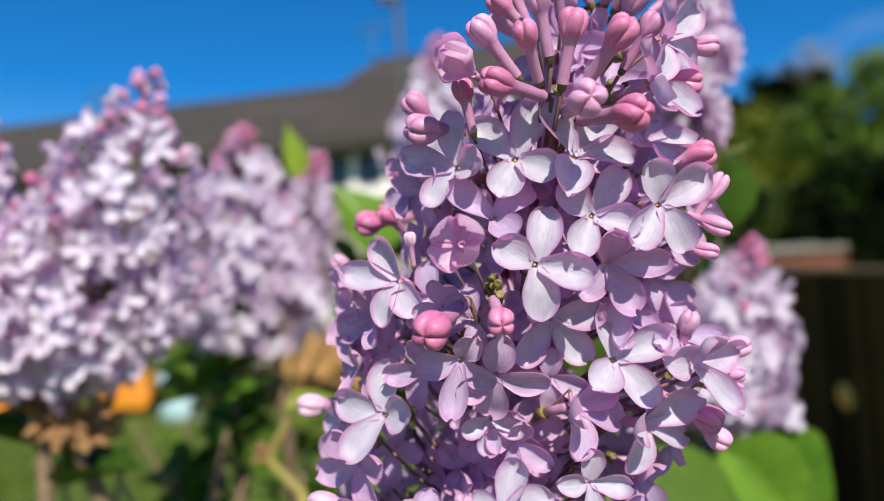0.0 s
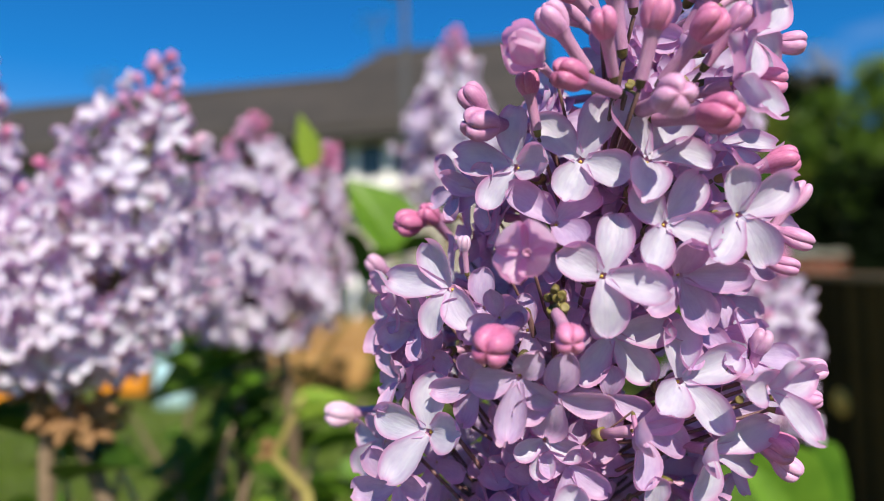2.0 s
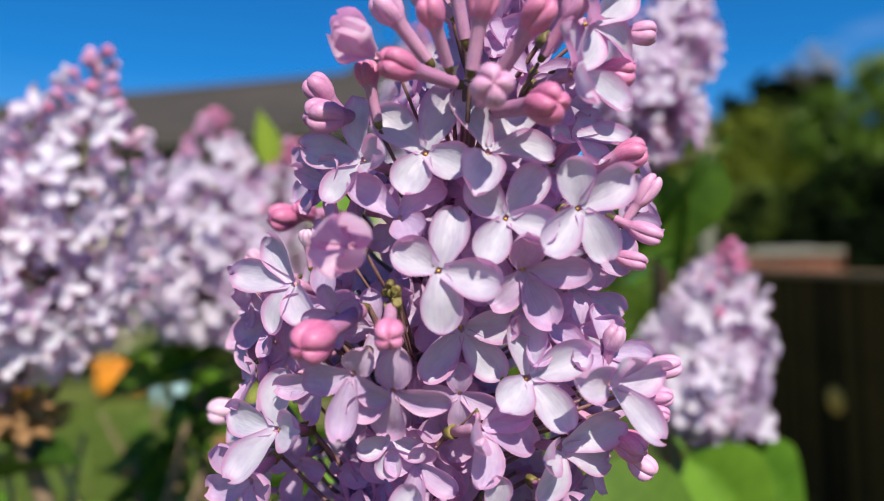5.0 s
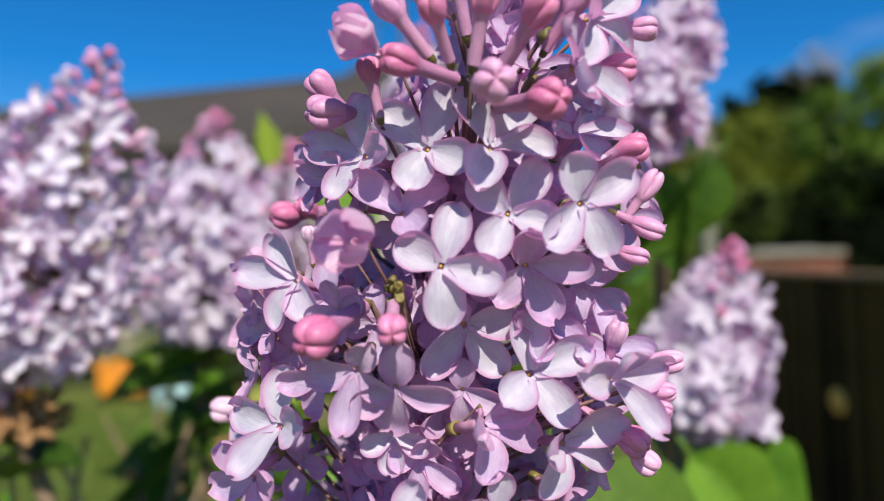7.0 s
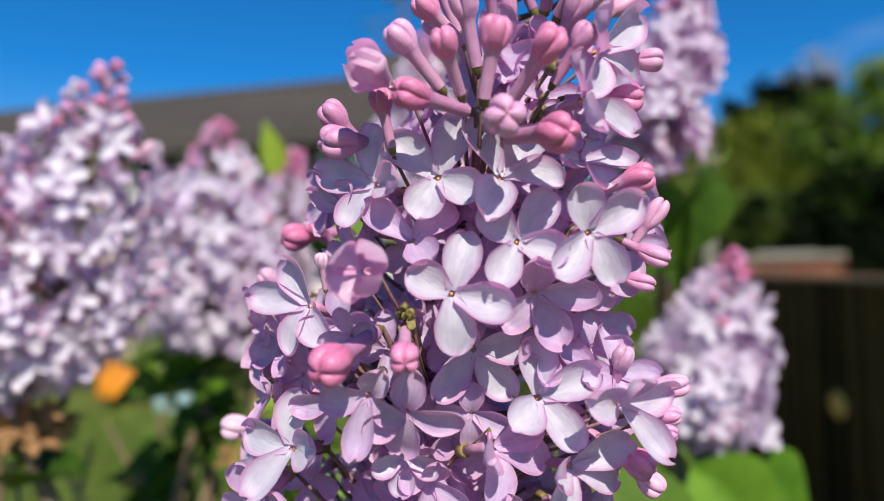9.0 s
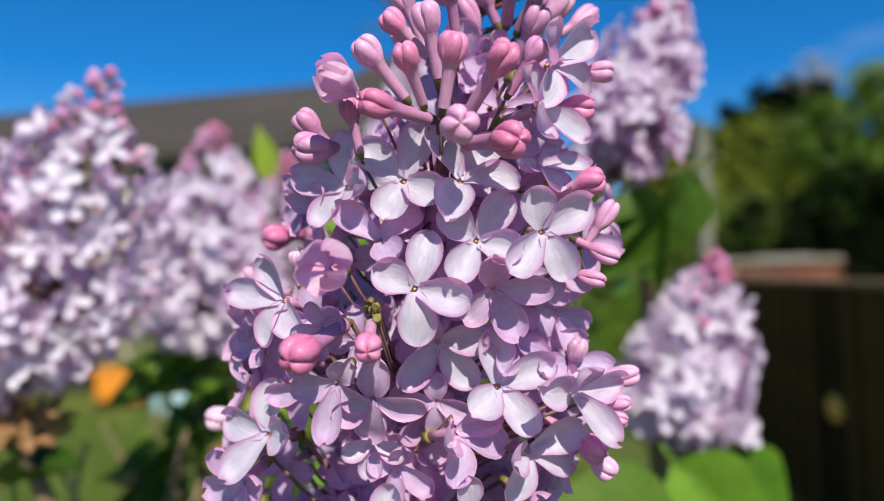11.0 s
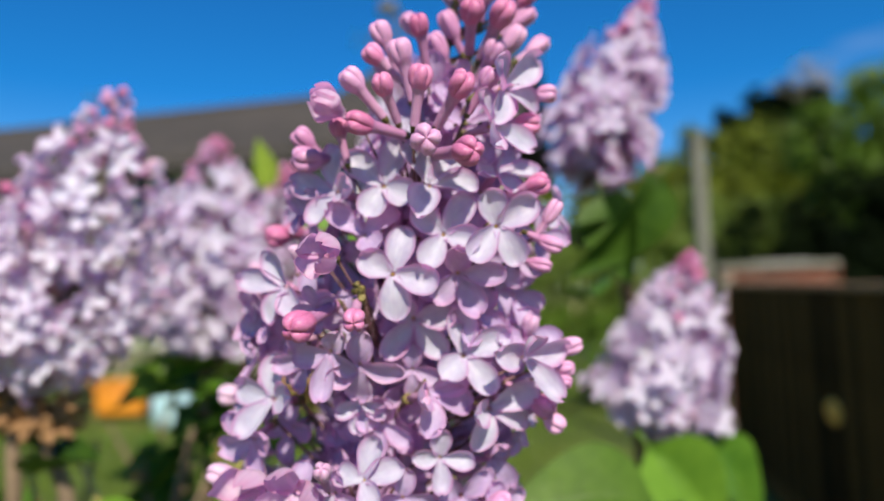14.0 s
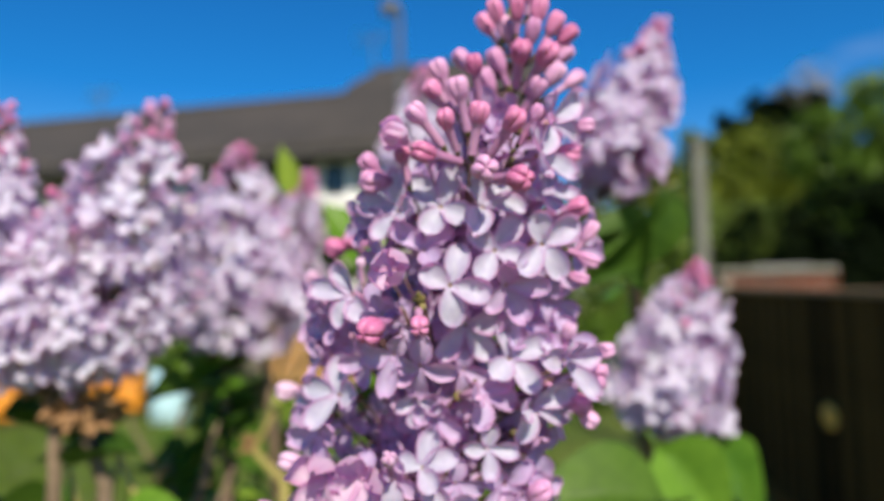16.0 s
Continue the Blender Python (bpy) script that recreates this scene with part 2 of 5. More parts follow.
# ---- mesh helpers ----
def part(name, bm, mat, parent=None, label="", smooth=True):
    """Links a bmesh, or a ready mesh, as one mesh object under a thing or a part."""
    if isinstance(bm, bpy.types.Mesh):
        me = bm
    else:
        me = bpy.data.meshes.new(name)
        bm.to_mesh(me)
        bm.free()
        if mat:
            me.materials.append(mat)
        for p in me.polygons:
            p.use_smooth = smooth
    ob = new(name, me)
    if parent:
        ob.parent = parent
    if label:
        ob["label"] = label
    return ob


def mesh_of(name, bm, mat, smooth=True):
    me = bpy.data.meshes.new(name)
    bm.to_mesh(me)
    bm.free()
    me.materials.append(mat)
    for p in me.polygons:
        p.use_smooth = smooth
    return me


def box(bm, x0, y0, z0, x1, y1, z1, bevel=0.0, m=None):
    r = bmesh.ops.create_cube(bm, size=1.0, matrix=(m or Matrix()) @ Matrix.Translation(((x0 + x1) / 2, (y0 + y1) / 2, (z0 + z1) / 2))
                              @ Matrix.Diagonal((abs(x1 - x0), abs(y1 - y0), abs(z1 - z0), 1)))
    if bevel:
        edges = list({e for v in r["verts"] for e in v.link_edges})
        bmesh.ops.bevel(bm, geom=edges, offset=bevel, segments=2, affect="EDGES", profile=0.5)
    return bm


def rod(bm, points, radii, sides=8):
    """A tapered round rod through the points."""
    points = [Vector(p) for p in points]
    rings = []
    for k, p in enumerate(points):
        ahead = (points[min(k + 1, len(points) - 1)] - points[max(k - 1, 0)]).normalized()
        a = ahead.orthogonal().normalized() if k == 0 else (side - ahead * side.dot(ahead)).normalized()
        side = a
        b = ahead.cross(a)
        r = radii[k] if isinstance(radii, (list, tuple)) else radii
        rings.append([bm.verts.new(p + r * (math.cos(6.28319 * i / sides) * a + math.sin(6.28319 * i / sides) * b)) for i in range(sides)])
    for lo, hi in zip(rings, rings[1:]):
        for i in range(sides):
            bm.faces.new((lo[i], lo[(i + 1) % sides], hi[(i + 1) % sides], hi[i]))
    bm.faces.new(rings[0][::-1])
    bm.faces.new(rings[-1])
    return bm


def lathe(bm, profile, sides=20, m=None):
    """A turned shape from (radius, height) pairs."""
    rings = [[bm.verts.new((m or Matrix()) @ Vector((r * math.cos(6.28319 * i / sides), r * math.sin(6.28319 * i / sides), z))) for i in range(sides)] for r, z in profile]
    for lo, hi in zip(rings, rings[1:]):
        for i in range(sides):
            bm.faces.new((lo[i], lo[(i + 1) % sides], hi[(i + 1) % sides], hi[i]))
    bm.faces.new(rings[0][::-1])
    bm.faces.new(rings[-1])
    return bm


# ---- lilac florets ----
def petal_sheet(bm, bend, cup, hood, twist, m=Matrix(), nu=11, nv=10, wide=0.325):
    """A spoon-shaped petal, one unit long from the throat to the tip along x, in its UV map the length and the width."""
    uv = bm.loops.layers.uv.verify()
    grid, where = [], {}
    for i in range(nu + 1):
        u = i / nu
        s = 0.05 + 0.95 * math.sin(u * math.pi / 2) ** 0.9
        if s < 0.56:
            w = wide * (0.34 + 0.66 * math.sin(s / 0.56 * math.pi / 2) ** 1.55)
        else:
            w = wide * max(0.03, 1 - ((s - 0.56) / 0.44) ** 2.3) ** 0.5
        row = []
        for j in range(nv + 1):
            v = math.sin((2 * j / nv - 1) * math.pi / 2)
            x, y = s - 0.8 * hood * max(0.0, s - 0.70) ** 2, w * v
            z = bend * s * s + cup * v * v * (0.10 + w) - 0.21 * (1 - s) ** 2.5 + hood * max(0.0, s - 0.70) ** 2 * 3 + twist * v * s
            z += 0.030 * (1 - math.exp(-((v / 0.20) ** 2))) * (1 - s) + 0.085 * abs(v) ** 6 * min(1.0, s * 1.6) + 0.06 * s ** 12 - 0.022 * math.exp(-((v / 0.16) ** 2)) * s
            p = bm.verts.new(m @ Vector((x, y, z)))
            where[p] = (s, 0.5 + v / 2 * 0.999)
            row.append(p)
        grid.append(row)
    for a, b in zip(grid, grid[1:]):
        for j in range(nv):
            f = bm.faces.new((a[j], b[j], b[j + 1], a[j + 1]))
            for lp in f.loops:
                lp[uv].uv = where[lp.vert]
    return bm


def petal_mesh(name, mat, *shape, **more):
    bm = bmesh.new()
    bm.loops.layers.uv.new("petal")
    petal_sheet(bm, *shape, **more)
    return mesh_of(name, bm, mat)


def tube_into(bm, length=0.95):
    lathe(bm, [(0.09, -length), (0.10, -length * 0.6), (0.11, -0.36), (0.115, -0.22), (0.10, -0.215), (0.06, -0.30)], 10)
    return bm


PETALS = [petal_mesh("petal", LILAC, b, c, h, t) for b, c, h, t in
          ((0.06, 0.36, 0.20, 0.00), (-0.12, 0.32, 0.40, 0.03), (0.16, 0.44, 0.30, -0.05), (-0.26, 0.34, 0.20, 0.05), (0.02, 0.52, 0.60, -0.03), (-0.06, 0.40, 0.10, 0.08), (-0.34, 0.26, 0.05, -0.06))]
FADED = [petal_mesh("petal", PALE, b, c, h, t, nu=7, nv=6) for b, c, h, t in ((0.06, 0.30, 0.20, 0.00), (-0.12, 0.24, 0.40, 0.03), (0.16, 0.38, 0.30, -0.05), (-0.28, 0.26, 0.20, 0.05))]
MAUVE_PETALS = [petal_mesh("petal", MAUVE, b, c, h, t) for b, c, h, t in ((0.06, 0.30, 0.20, 0.00), (-0.16, 0.24, 0.40, 0.05), (0.14, 0.40, 0.30, -0.05), (-0.30, 0.22, 0.20, 0.05))]
INCURVED = [petal_mesh("petal", ROSY, b, c, h, t, wide=0.42) for b, c, h, t in ((0.05, 0.55, 2.2, 0.0), (0.10, 0.50, 2.6, 0.05), (0.0, 0.60, 1.9, -0.05))]
TUBE_MESH = mesh_of("floret", tube_into(bmesh.new()), TUBE)
CALYX_MESH = mesh_of("calyx", lathe(bmesh.new(), [(0.05, -1.16), (0.11, -1.12), (0.13, -1.00), (0.14, -0.90), (0.09, -0.91)], 8), CALYX)
ANTHER_MESH = mesh_of("anther", lathe(bmesh.new(), [(0.016, -0.30), (0.034, -0.26), (0.030, -0.22), (0.012, -0.20)], 8), ANTHER)


def whole_floret(k, mat):
    """A floret in one mesh, for the far clusters: four petals and the tube."""
    r = random.Random(40 + k)
    bm = bmesh.new()
    bm.loops.layers.uv.new("petal")
    for q in range(4):
        petal_sheet(bm, r.uniform(-0.2, 0.18), r.uniform(0.1, 0.25), r.uniform(0.05, 0.4), r.uniform(-0.05, 0.05),
                    pose(0, 0, 0, 0, r.uniform(-8, 8), q * 90 + r.uniform(-10, 10)), 6, 4)
    n = len(bm.faces)
    tube_into(bm)
    bm.faces.ensure_lookup_table()
    for f in bm.faces[n:]:
        f.material_index = 1
    me = mesh_of("floret", bm, mat)
    me.materials.append(TUBE)
    return me


WHOLE = [whole_floret(k, LILAC) for k in range(5)]
WHOLE_PALE = [whole_floret(k, PALE) for k in range(8, 13)]
WHOLE_MAUVE = [whole_floret(k, MAUVE) for k in range(5, 8)]


def bud_mesh(mat, slim=1.0, tube=1.0, cut=0.12, twist=14):
    """A closed bud: four plump lobes folded together, with deep seams that turn a little, over a slender tube; its half width is one unit."""
    bm = bmesh.new()
    rings, sides = [], 40
    profile = [(0.40, -3.9), (0.41, -2.8), (0.43, -1.9), (0.47, -1.35), (0.60, -1.00), (0.80, -0.72), (0.94, -0.38), (1.0, 0.0), (0.985, 0.30), (0.90, 0.56), (0.74, 0.76), (0.52, 0.88), (0.28, 0.90), (0.08, 0.84)]
    for r, z in profile:
        z = z if z > -1.0 else -1.0 + (z + 1.0) * tube
        lobed = max(0.0, min(1.0, (z + 0.95) / 0.6))
        ring = []
        for i in range(sides):
            q, f = divmod(i, 10)
            phi = radians((-45, -42.5, -37, -28, -14, 0, 14, 28, 37, 42.5)[f])
            round_lobe = 0.46 * math.cos(phi) + math.sqrt(0.54 ** 2 - (0.46 * math.sin(phi)) ** 2)
            seam = (1.0, 0.45, 0.08, 0, 0, 0, 0, 0, 0.08, 0.45)[f]
            rr = r * slim * (1 + lobed * (round_lobe * (1 - cut * seam) - 1))
            zz = z - lobed * max(0.0, z) * (0.20 * (1 - math.cos(phi)) / 0.293 + 0.16 * seam)
            a = phi + math.pi / 2 * q + radians(twist) * max(0.0, z + 0.2)
            ring.append(bm.verts.new((rr * math.cos(a), rr * math.sin(a), zz)))
        rings.append(ring)
    for lo, hi in zip(rings, rings[1:]):
        for i in range(sides):
            bm.faces.new((lo[i], lo[(i + 1) % sides], hi[(i + 1) % sides], hi[i])).material_index = int(hi[0].co.z < -0.95)
    bm.faces.new(rings[-1])
    me = mesh_of("bud", bm, mat)
    me.materials.append(TUBE)
    return me


BUDS = [bud_mesh(m, s, 1.0, 0.12, w) for m, s, w in zip(BUD_TONES, (1.0, 0.98, 0.92), (14, -10, 20))]
SHORT = [bud_mesh(m, s, 0.4, 0.12, -12) for m, s in zip(BUD_TONES, (0.98, 0.96, 0.92))]
BUD_CALYX = mesh_of("calyx", lathe(bmesh.new(), [(0.12, -5.0), (0.28, -4.85), (0.34, -4.5), (0.38, -4.2), (0.31, -4.22)], 8), CALYX)


def facing(n, spin):
    """A turn whose z axis is n, with x turned by spin degrees in the plane across it."""
    z = Vector(n).normalized()
    x = (Vector((1, 0, 0)) - z * z.x)
    if x.length < 0.3:
        x = Vector((0, 1, 0)) - z * z.y
    x.normalize()
    m = Matrix((x, z.cross(x), z)).transposed().to_4x4()
    return m @ Matrix.Rotation(radians(spin), 4, "Z")


class Cluster:
    """A lilac flower cluster: an Empty at its foot, the stalk with its branchlets, florets and buds."""

    def __init__(self, label, foot, axis, group=""):
        self.thing = tagged(new("lilac_flower_cluster"), label, "flower", group or "lilac flower clusters on the bush")
        self.thing.matrix_basis = Matrix.Translation(foot)
        self.axis, self.ends, self.inv = [Vector(a) for a in axis], [], -Vector(foot)

    def on_axis(self, p, below):
        """The point of the axis from which a branchlet rises to p."""
        best = None
        for a, b in zip(self.axis, self.axis[1:]):
            s = max(0.0, min(1.0, (p - a).dot(b - a) / (b - a).length_squared))
            q = a.lerp(b, s)
            if best is None or (q - p).length < best[0]:
                best = ((q - p).length, q, (b - a).normalized())
        return best[1] - best[2] * below

    def bloom(self, at, n, spin, size, split=True, incurved=False, seed=0, young=False, pale=False, petals=()):
        r = random.Random(seed * 77 + int(1e5 * (at[0] + 3 * at[1] + 7 * at[2])))
        m = Matrix.Translation(Vector(at) + self.inv) @ facing(n, spin) @ Matrix.Scale(size, 4)
        if not split:
            f = part("floret", r.choice(WHOLE_MAUVE if young else WHOLE_PALE if pale else WHOLE), None, self.thing)
            f.matrix_basis = m
        else:
            f = part("floret", TUBE_MESH, None, self.thing)
            f.matrix_basis = m
            for k in range(4):
                p = part("petal", r.choice(INCURVED if incurved else MAUVE_PETALS if young else FADED if pale else PETALS), None, f)
                turn, rise, long = petals[k] if petals else (90 * k + r.uniform(-9, 9), r.uniform(6, 18) if incurved else r.uniform(-9, 19), r.uniform(0.92, 1.06))
                p.matrix_basis = pose(0, 0, 0, 0, -rise, turn) @ Matrix.Diagonal((long, r.uniform(0.94, 1.08), 1, 1))
            if split == "full":
                part("calyx", CALYX_MESH, None, f, "green calyx")
                if not incurved:
                    part("anther", ANTHER_MESH, None, f, "yellow anther")
        self.ends.append((Vector(at) - Vector(n).normalized() * size * 1.1, size * 0.055))

    def bud(self, at, way, half, tone, calyx=True, short=False):
        b = part("bud", (SHORT if short else BUDS)[tone], None, self.thing)
        b.matrix_basis = Matrix.Translation(Vector(at) + self.inv) @ facing(way, (at[0] * 9e4) % 45) @ Matrix.Diagonal((half * 0.80, half * 0.80, half * 1.10, 1) if short else (half, half, half, 1))
        if calyx:
            part("calyx", BUD_CALYX, None, b, "green calyx").location.z = 2.2 if short else 0.5
        self.ends.append((Vector(at) - Vector(way).normalized() * half * (2.8 if short else 4.6), half * 0.2))

    def stalk(self, thick):
        bm = bmesh.new()
        pts = [p + self.inv for p in self.axis]
        rod(bm, pts, [thick * (1 - 0.7 * k / (len(pts) - 1)) for k in range(len(pts))], 9)
        green = len(bm.faces)
        for end, r in self.ends:
            root = self.on_axis(end, 0.0)
            root = self.on_axis(end, min(0.7 * (end - root).length, 0.015))
            mid = root.lerp(end, 0.6) - Vector((0, 0, 0.08 * (end - root).length))
            rod(bm, [root + self.inv, mid + self.inv, end + self.inv], [r * 1.1, r * 0.85, r * 0.8], 5)
        bm.faces.ensure_lookup_table()
        for f in bm.faces[green:]:
            f.material_index = 1
        part("stalk", bm, STALK, self.thing, "green flower stalk, dull purple where it branches").data.materials.append(PEDICEL)
        return self.thing


# ---- the flower cluster in front ----
MID = Vector((0.064, 0.226, 1.54))


def mm(x, y, z):
    return MID + Vector((x, y, z)) / 1000


front = Cluster("large lilac flower cluster, open pale mauve florets below pink buds", mm(-13.8, 14.0, -62.7),
                [mm(-13.8, 14.0, -62.7), mm(-8.6, 11.5, -29.3), mm(-0.6, 8.5, 9.6), mm(7.5, 5.5, 48.6), mm(13.8, -2.5, 75.5), mm(18.9, -3.9, 93.6)])


def floret(x, y, z, nx, nz, spin, size, *petals):
    """An open floret; each petal: its turn, its rise in degrees and its length against the others."""
    front.bloom(mm(x, y, z), (nx, -math.sqrt(max(0.05, 1 - nx * nx - nz * nz)), nz), spin, size / 1000, "full", petals=petals)


def young(x, y, z, nx, nz, spin, size, *petals):
    """A younger floret, still mauve; the shade among inner florets is put into this tone."""
    front.bloom(mm(x, y, z), (nx, -math.sqrt(max(0.05, 1 - nx * nx - nz * nz)), nz), spin, size / 1000, "full", young=True, petals=petals)


def cup(x, y, z, nx, nz, spin, size, *petals):
    """A floret half open, its petals curled inwards."""
    front.bloom(mm(x, y, z), (nx, -math.sqrt(max(0.05, 1 - nx * nx - nz * nz)), nz), spin, size / 1000, "full", True, petals=petals)


def bud(x, y, z, dx, dy, dz, half, tone):
    front.bud(mm(x, y, z), (dx, dy, dz), 0.95 * half / 1000, tone % 10, True, tone >= 10)


def calyx(x, y, z, dx, dy, dz, size):
    """A green calyx whose floret has dropped."""
    c = part("calyx", CALYX_MESH, None, front.thing, "empty green calyx")
    c.matrix_basis = Matrix.Translation(mm(x, y, z) + front.inv) @ facing((dx, dy, dz), 0) @ Matrix.Scale(size / 1000, 4)
    front.ends.append((mm(x, y, z) - Vector((dx, dy, dz)).normalized() * size * 1.1e-3, size * 6e-5))


floret(-4.3, -16.0, 26.8, -0.07, 0.16, 329, 10.0, (-4, 1, 0.90), (96, 3, 1.10), (171, 2, 1.07), (277, 2, 0.88))
floret(6.1, -19.7, 26.7, 0.13, 0.56, 330, 10.1, (23, 5, 1.03), (78, -1, 0.99), (156, 5, 1.04), (283, 5, 0.95))
floret(-2.2, -21.0, 7.1, 0.07, 0.05, 346, 9.8, (-3, 0, 1.02), (89, 1, 1.08), (167, 2, 0.82), (287, 1, 1.01))
floret(8.6, -18.8, 15.4, 0.05, 0.06, 329, 9.3, (11, -1, 0.87), (85, 3, 1.12), (174, 1, 0.91), (269, 0, 0.98))
floret(19.9, -21.2, 16.4, 0.13, -0.06, 32, 9.7, (1, 1, 1.04), (78, 2, 0.83), (194, 0, 1.05), (267, 0, 1.00))
floret(12.5, -12.5, -10.3, 0.12, 0.23, 28, 10.2, (-7, 3, 1.11), (70, 1, 1.01), (200, 6, 0.77), (276, 1, 1.07))
floret(-31.0, -7.0, -19.2, -0.46, 0.16, 342, 10.3, (15, 7, 0.84), (95, 0, 1.03), (180, 4, 1.11), (250, 2, 1.02))
floret(-15.7, -13.0, 26.1, -0.60, 0.10, 343, 9.6, (5, 4, 0.93), (96, 2, 1.08), (180, 0, 1.01), (258, 1, 0.91))
young(-8.9, -15.0, 16.7, -0.21, 0.44, 15, 8.9, (15, 2, 1.04), (111, -4, 0.93), (130, 4, 1.03), (284, 4, 0.92))
floret(-27.1, -12.0, 5.7, -0.56, 0.21, 339, 9.2, (-38, 6, 0.96), (124, 0, 0.86), (187, 8, 1.15), (266, 1, 1.00))
floret(21.6, -11.8, 30.5, 0.49, 0.51, 3, 8.6, (-4, 4, 1.06), (47, -2, 0.99), (216, 1, 0.97), (282, 5, 0.99))
floret(20.3, -22.5, 37.6, 0.74, 0.09, 330, 9.5, (4, 5, 1.04), (97, 2, 1.03), (177, 6, 0.96), (262, 3, 0.97))
floret(23.1, -22.0, 45.8, 0.70, 0.06, 334, 10.3, (10, 8, 1.07), (73, 10, 1.08), (190, 14, 0.92), (267, 7, 0.96))
floret(1.7, -10.0, -3.0, 0.09, -0.33, 34, 9.6, (-15, 1, 0.98), (92, 7, 0.79), (188, 1, 1.06), (275, 4, 1.12))
young(11.6, -16.2, 6.3, 0.07, -0.45, 22, 9.1, (-8, 3, 1.12), (71, 4, 0.93), (200, 1, 0.87), (277, 0, 1.00))
young(-16.1, -19.0, -9.4, -0.24, -0.41, 344, 8.1, (-19, 1, 0.93), (79, 12, 0.78), (201, 2, 0.97), (279, 7, 1.19))
young(-10.0, -17.5, -12.5, -0.16, -0.48, 1, 8.9, (-5, 1, 1.10), (81, 2, 0.97), (201, -2, 0.78), (263, 1, 1.02))
floret(-10.4, -9.0, -21.0, 0.01, -0.23, 355, 6.6, (-9, 0, 0.94), (88, 2, 0.95), (196, 1, 0.90), (266, 1, 1.04))
young(-6.1, -8.0, -25.6, 0.08, -0.39, 340, 7.2, (-13, 4, 1.09), (99, 6, 0.87), (178, 5, 0.82), (276, 2, 1.04))
young(5.3, -12.9, -18.3, 0.60, 0.22, 346, 9.5, (2, 9, 1.15), (39, -1, 0.95), (219, 15, 0.89), (280, 2, 1.02))
floret(18.5, -10.0, -22.6, 0.43, 0.06, 336, 9.7, (8, 4, 1.07), (53, 6, 1.07), (211, 14, 0.85), (268, 0, 1.00))
floret(25.7, -17.5, -11.5, 0.57, -0.22, 9, 9.4, (-2, 5, 1.06), (101, 13, 0.86), (151, 9, 0.94), (290, 12, 1.14))
young(27.0, -8.0, -6.9, 0.45, 0.25, 6, 8.2, (-9, -3, 0.96), (96, 0, 1.10), (188, -2, 1.03), (265, 1, 0.85))
young(15.3, -9.0, -2.3, 0.30, 0.26, 342, 7.7, (-2, 3, 1.09), (76, -3, 0.89), (198, 3, 0.91), (268, 0, 1.01))
young(-21.0, -7.6, 22.2, -0.80, -0.21, 315, 7.5, (-16, 5, 0.96), (106, 14, 0.90), (204, 2, 0.99), (246, 7, 1.08))
young(-21.0, -12.0, 1.9, -0.33, -0.20, 356, 7.1, (15, 1, 0.95), (95, 0, 1.01), (186, -1, 0.93), (243, 0, 0.98))
young(-36.7, 7.0, 1.7, -0.79, -0.04, 345, 8.7, (-2, 1, 0.99), (80, 5, 0.87), (198, -1, 0.99), (265, 5, 1.09))
young(-30.1, -1.0, -7.3, -0.58, -0.16, 352, 7.4, (14, 2, 0.96), (81, 1, 0.94), (188, 0, 0.98), (257, 0, 0.97))
young(-22.6, -11.0, -11.1, -0.47, -0.32, 5, 7.7, (21, 6, 0.88), (82, 0, 0.97), (187, 0, 1.00), (251, 2, 1.02))
floret(-40.4, 12.0, -24.7, -0.67, -0.07, 343, 8.8, (29, 4, 0.95), (81, 5, 0.90), (184, 0, 0.99), (247, 9, 1.12))
young(15.9, -11.0, 16.3, 0.26, 0.17, 2, 7.6, (6, 4, 1.09), (83, -1, 0.94), (190, 3, 0.93), (260, 1, 0.94))
young(22.5, -6.0, -3.1, 0.29, -0.07, 360, 7.4, (5, 2, 1.04), (91, 0, 0.95), (176, 1, 0.97), (268, -1, 0.93))
young(6.3, -8.0, 26.6, 0.10, 0.29, 355, 7.7, (-2, 0, 1.02), (82, -3, 0.92), (197, 0, 0.96), (263, -1, 1.02))
young(20.6, -11.0, 36.5, 0.52, 0.22, 346, 7.4, (18, -7, 0.89), (94, -3, 0.97), (179, -1, 1.02), (249, -6, 1.05))
young(-6.1, -6.0, 35.8, -0.25, 0.48, 336, 7.6, (1, 1, 0.98), (102, -4, 0.93), (161, -2, 0.92), (276, -4, 1.07))
young(24.3, -8.0, 9.6, 0.24, -0.09, 355, 7.1, (-13, -1, 0.98), (96, -1, 0.97), (184, -2, 1.06), (273, 0, 0.85))
young(1.2, -8.0, -14.0, 0.00, -0.31, 356, 7.2, (-12, 1, 0.99), (96, 2, 0.92), (181, 1, 0.96), (275, 0, 1.01))
floret(-10.0, -16.0, -35.2, -0.31, 0.35, 359, 8.7, (11, -2, 1.10), (61, -2, 1.09), (164, -8, 0.68), (304, 0, 0.92))
young(19.9, -7.0, 25.4, 0.25, 0.24, 349, 7.7, (1, 0, 0.99), (91, -1, 0.98), (188, 1, 0.96), (260, 0, 0.99))
young(-18.8, -17.0, 0.3, -0.21, -0.21, 12, 5.6, (9, 1, 0.94), (89, 0, 0.98), (182, -1, 0.93), (260, 1, 1.01))
young(-13.0, -10.0, -2.1, -0.00, -0.19, 6, 6.5, (3, 0, 0.90), (92, -1, 1.04), (177, 0, 0.95), (268, -1, 0.97))
young(-29.6, 9.0, -28.6, -0.44, -0.21, 360, 8.1, (7, 1, 0.97), (86, 0, 0.99), (181, -2, 0.96), (266, 0, 0.99))
young(-17.0, 10.0, -29.2, 0.03, -0.24, 354, 6.9, (1, 0, 0.97), (91, 1, 0.98), (177, 0, 0.91), (271, 0, 1.00))
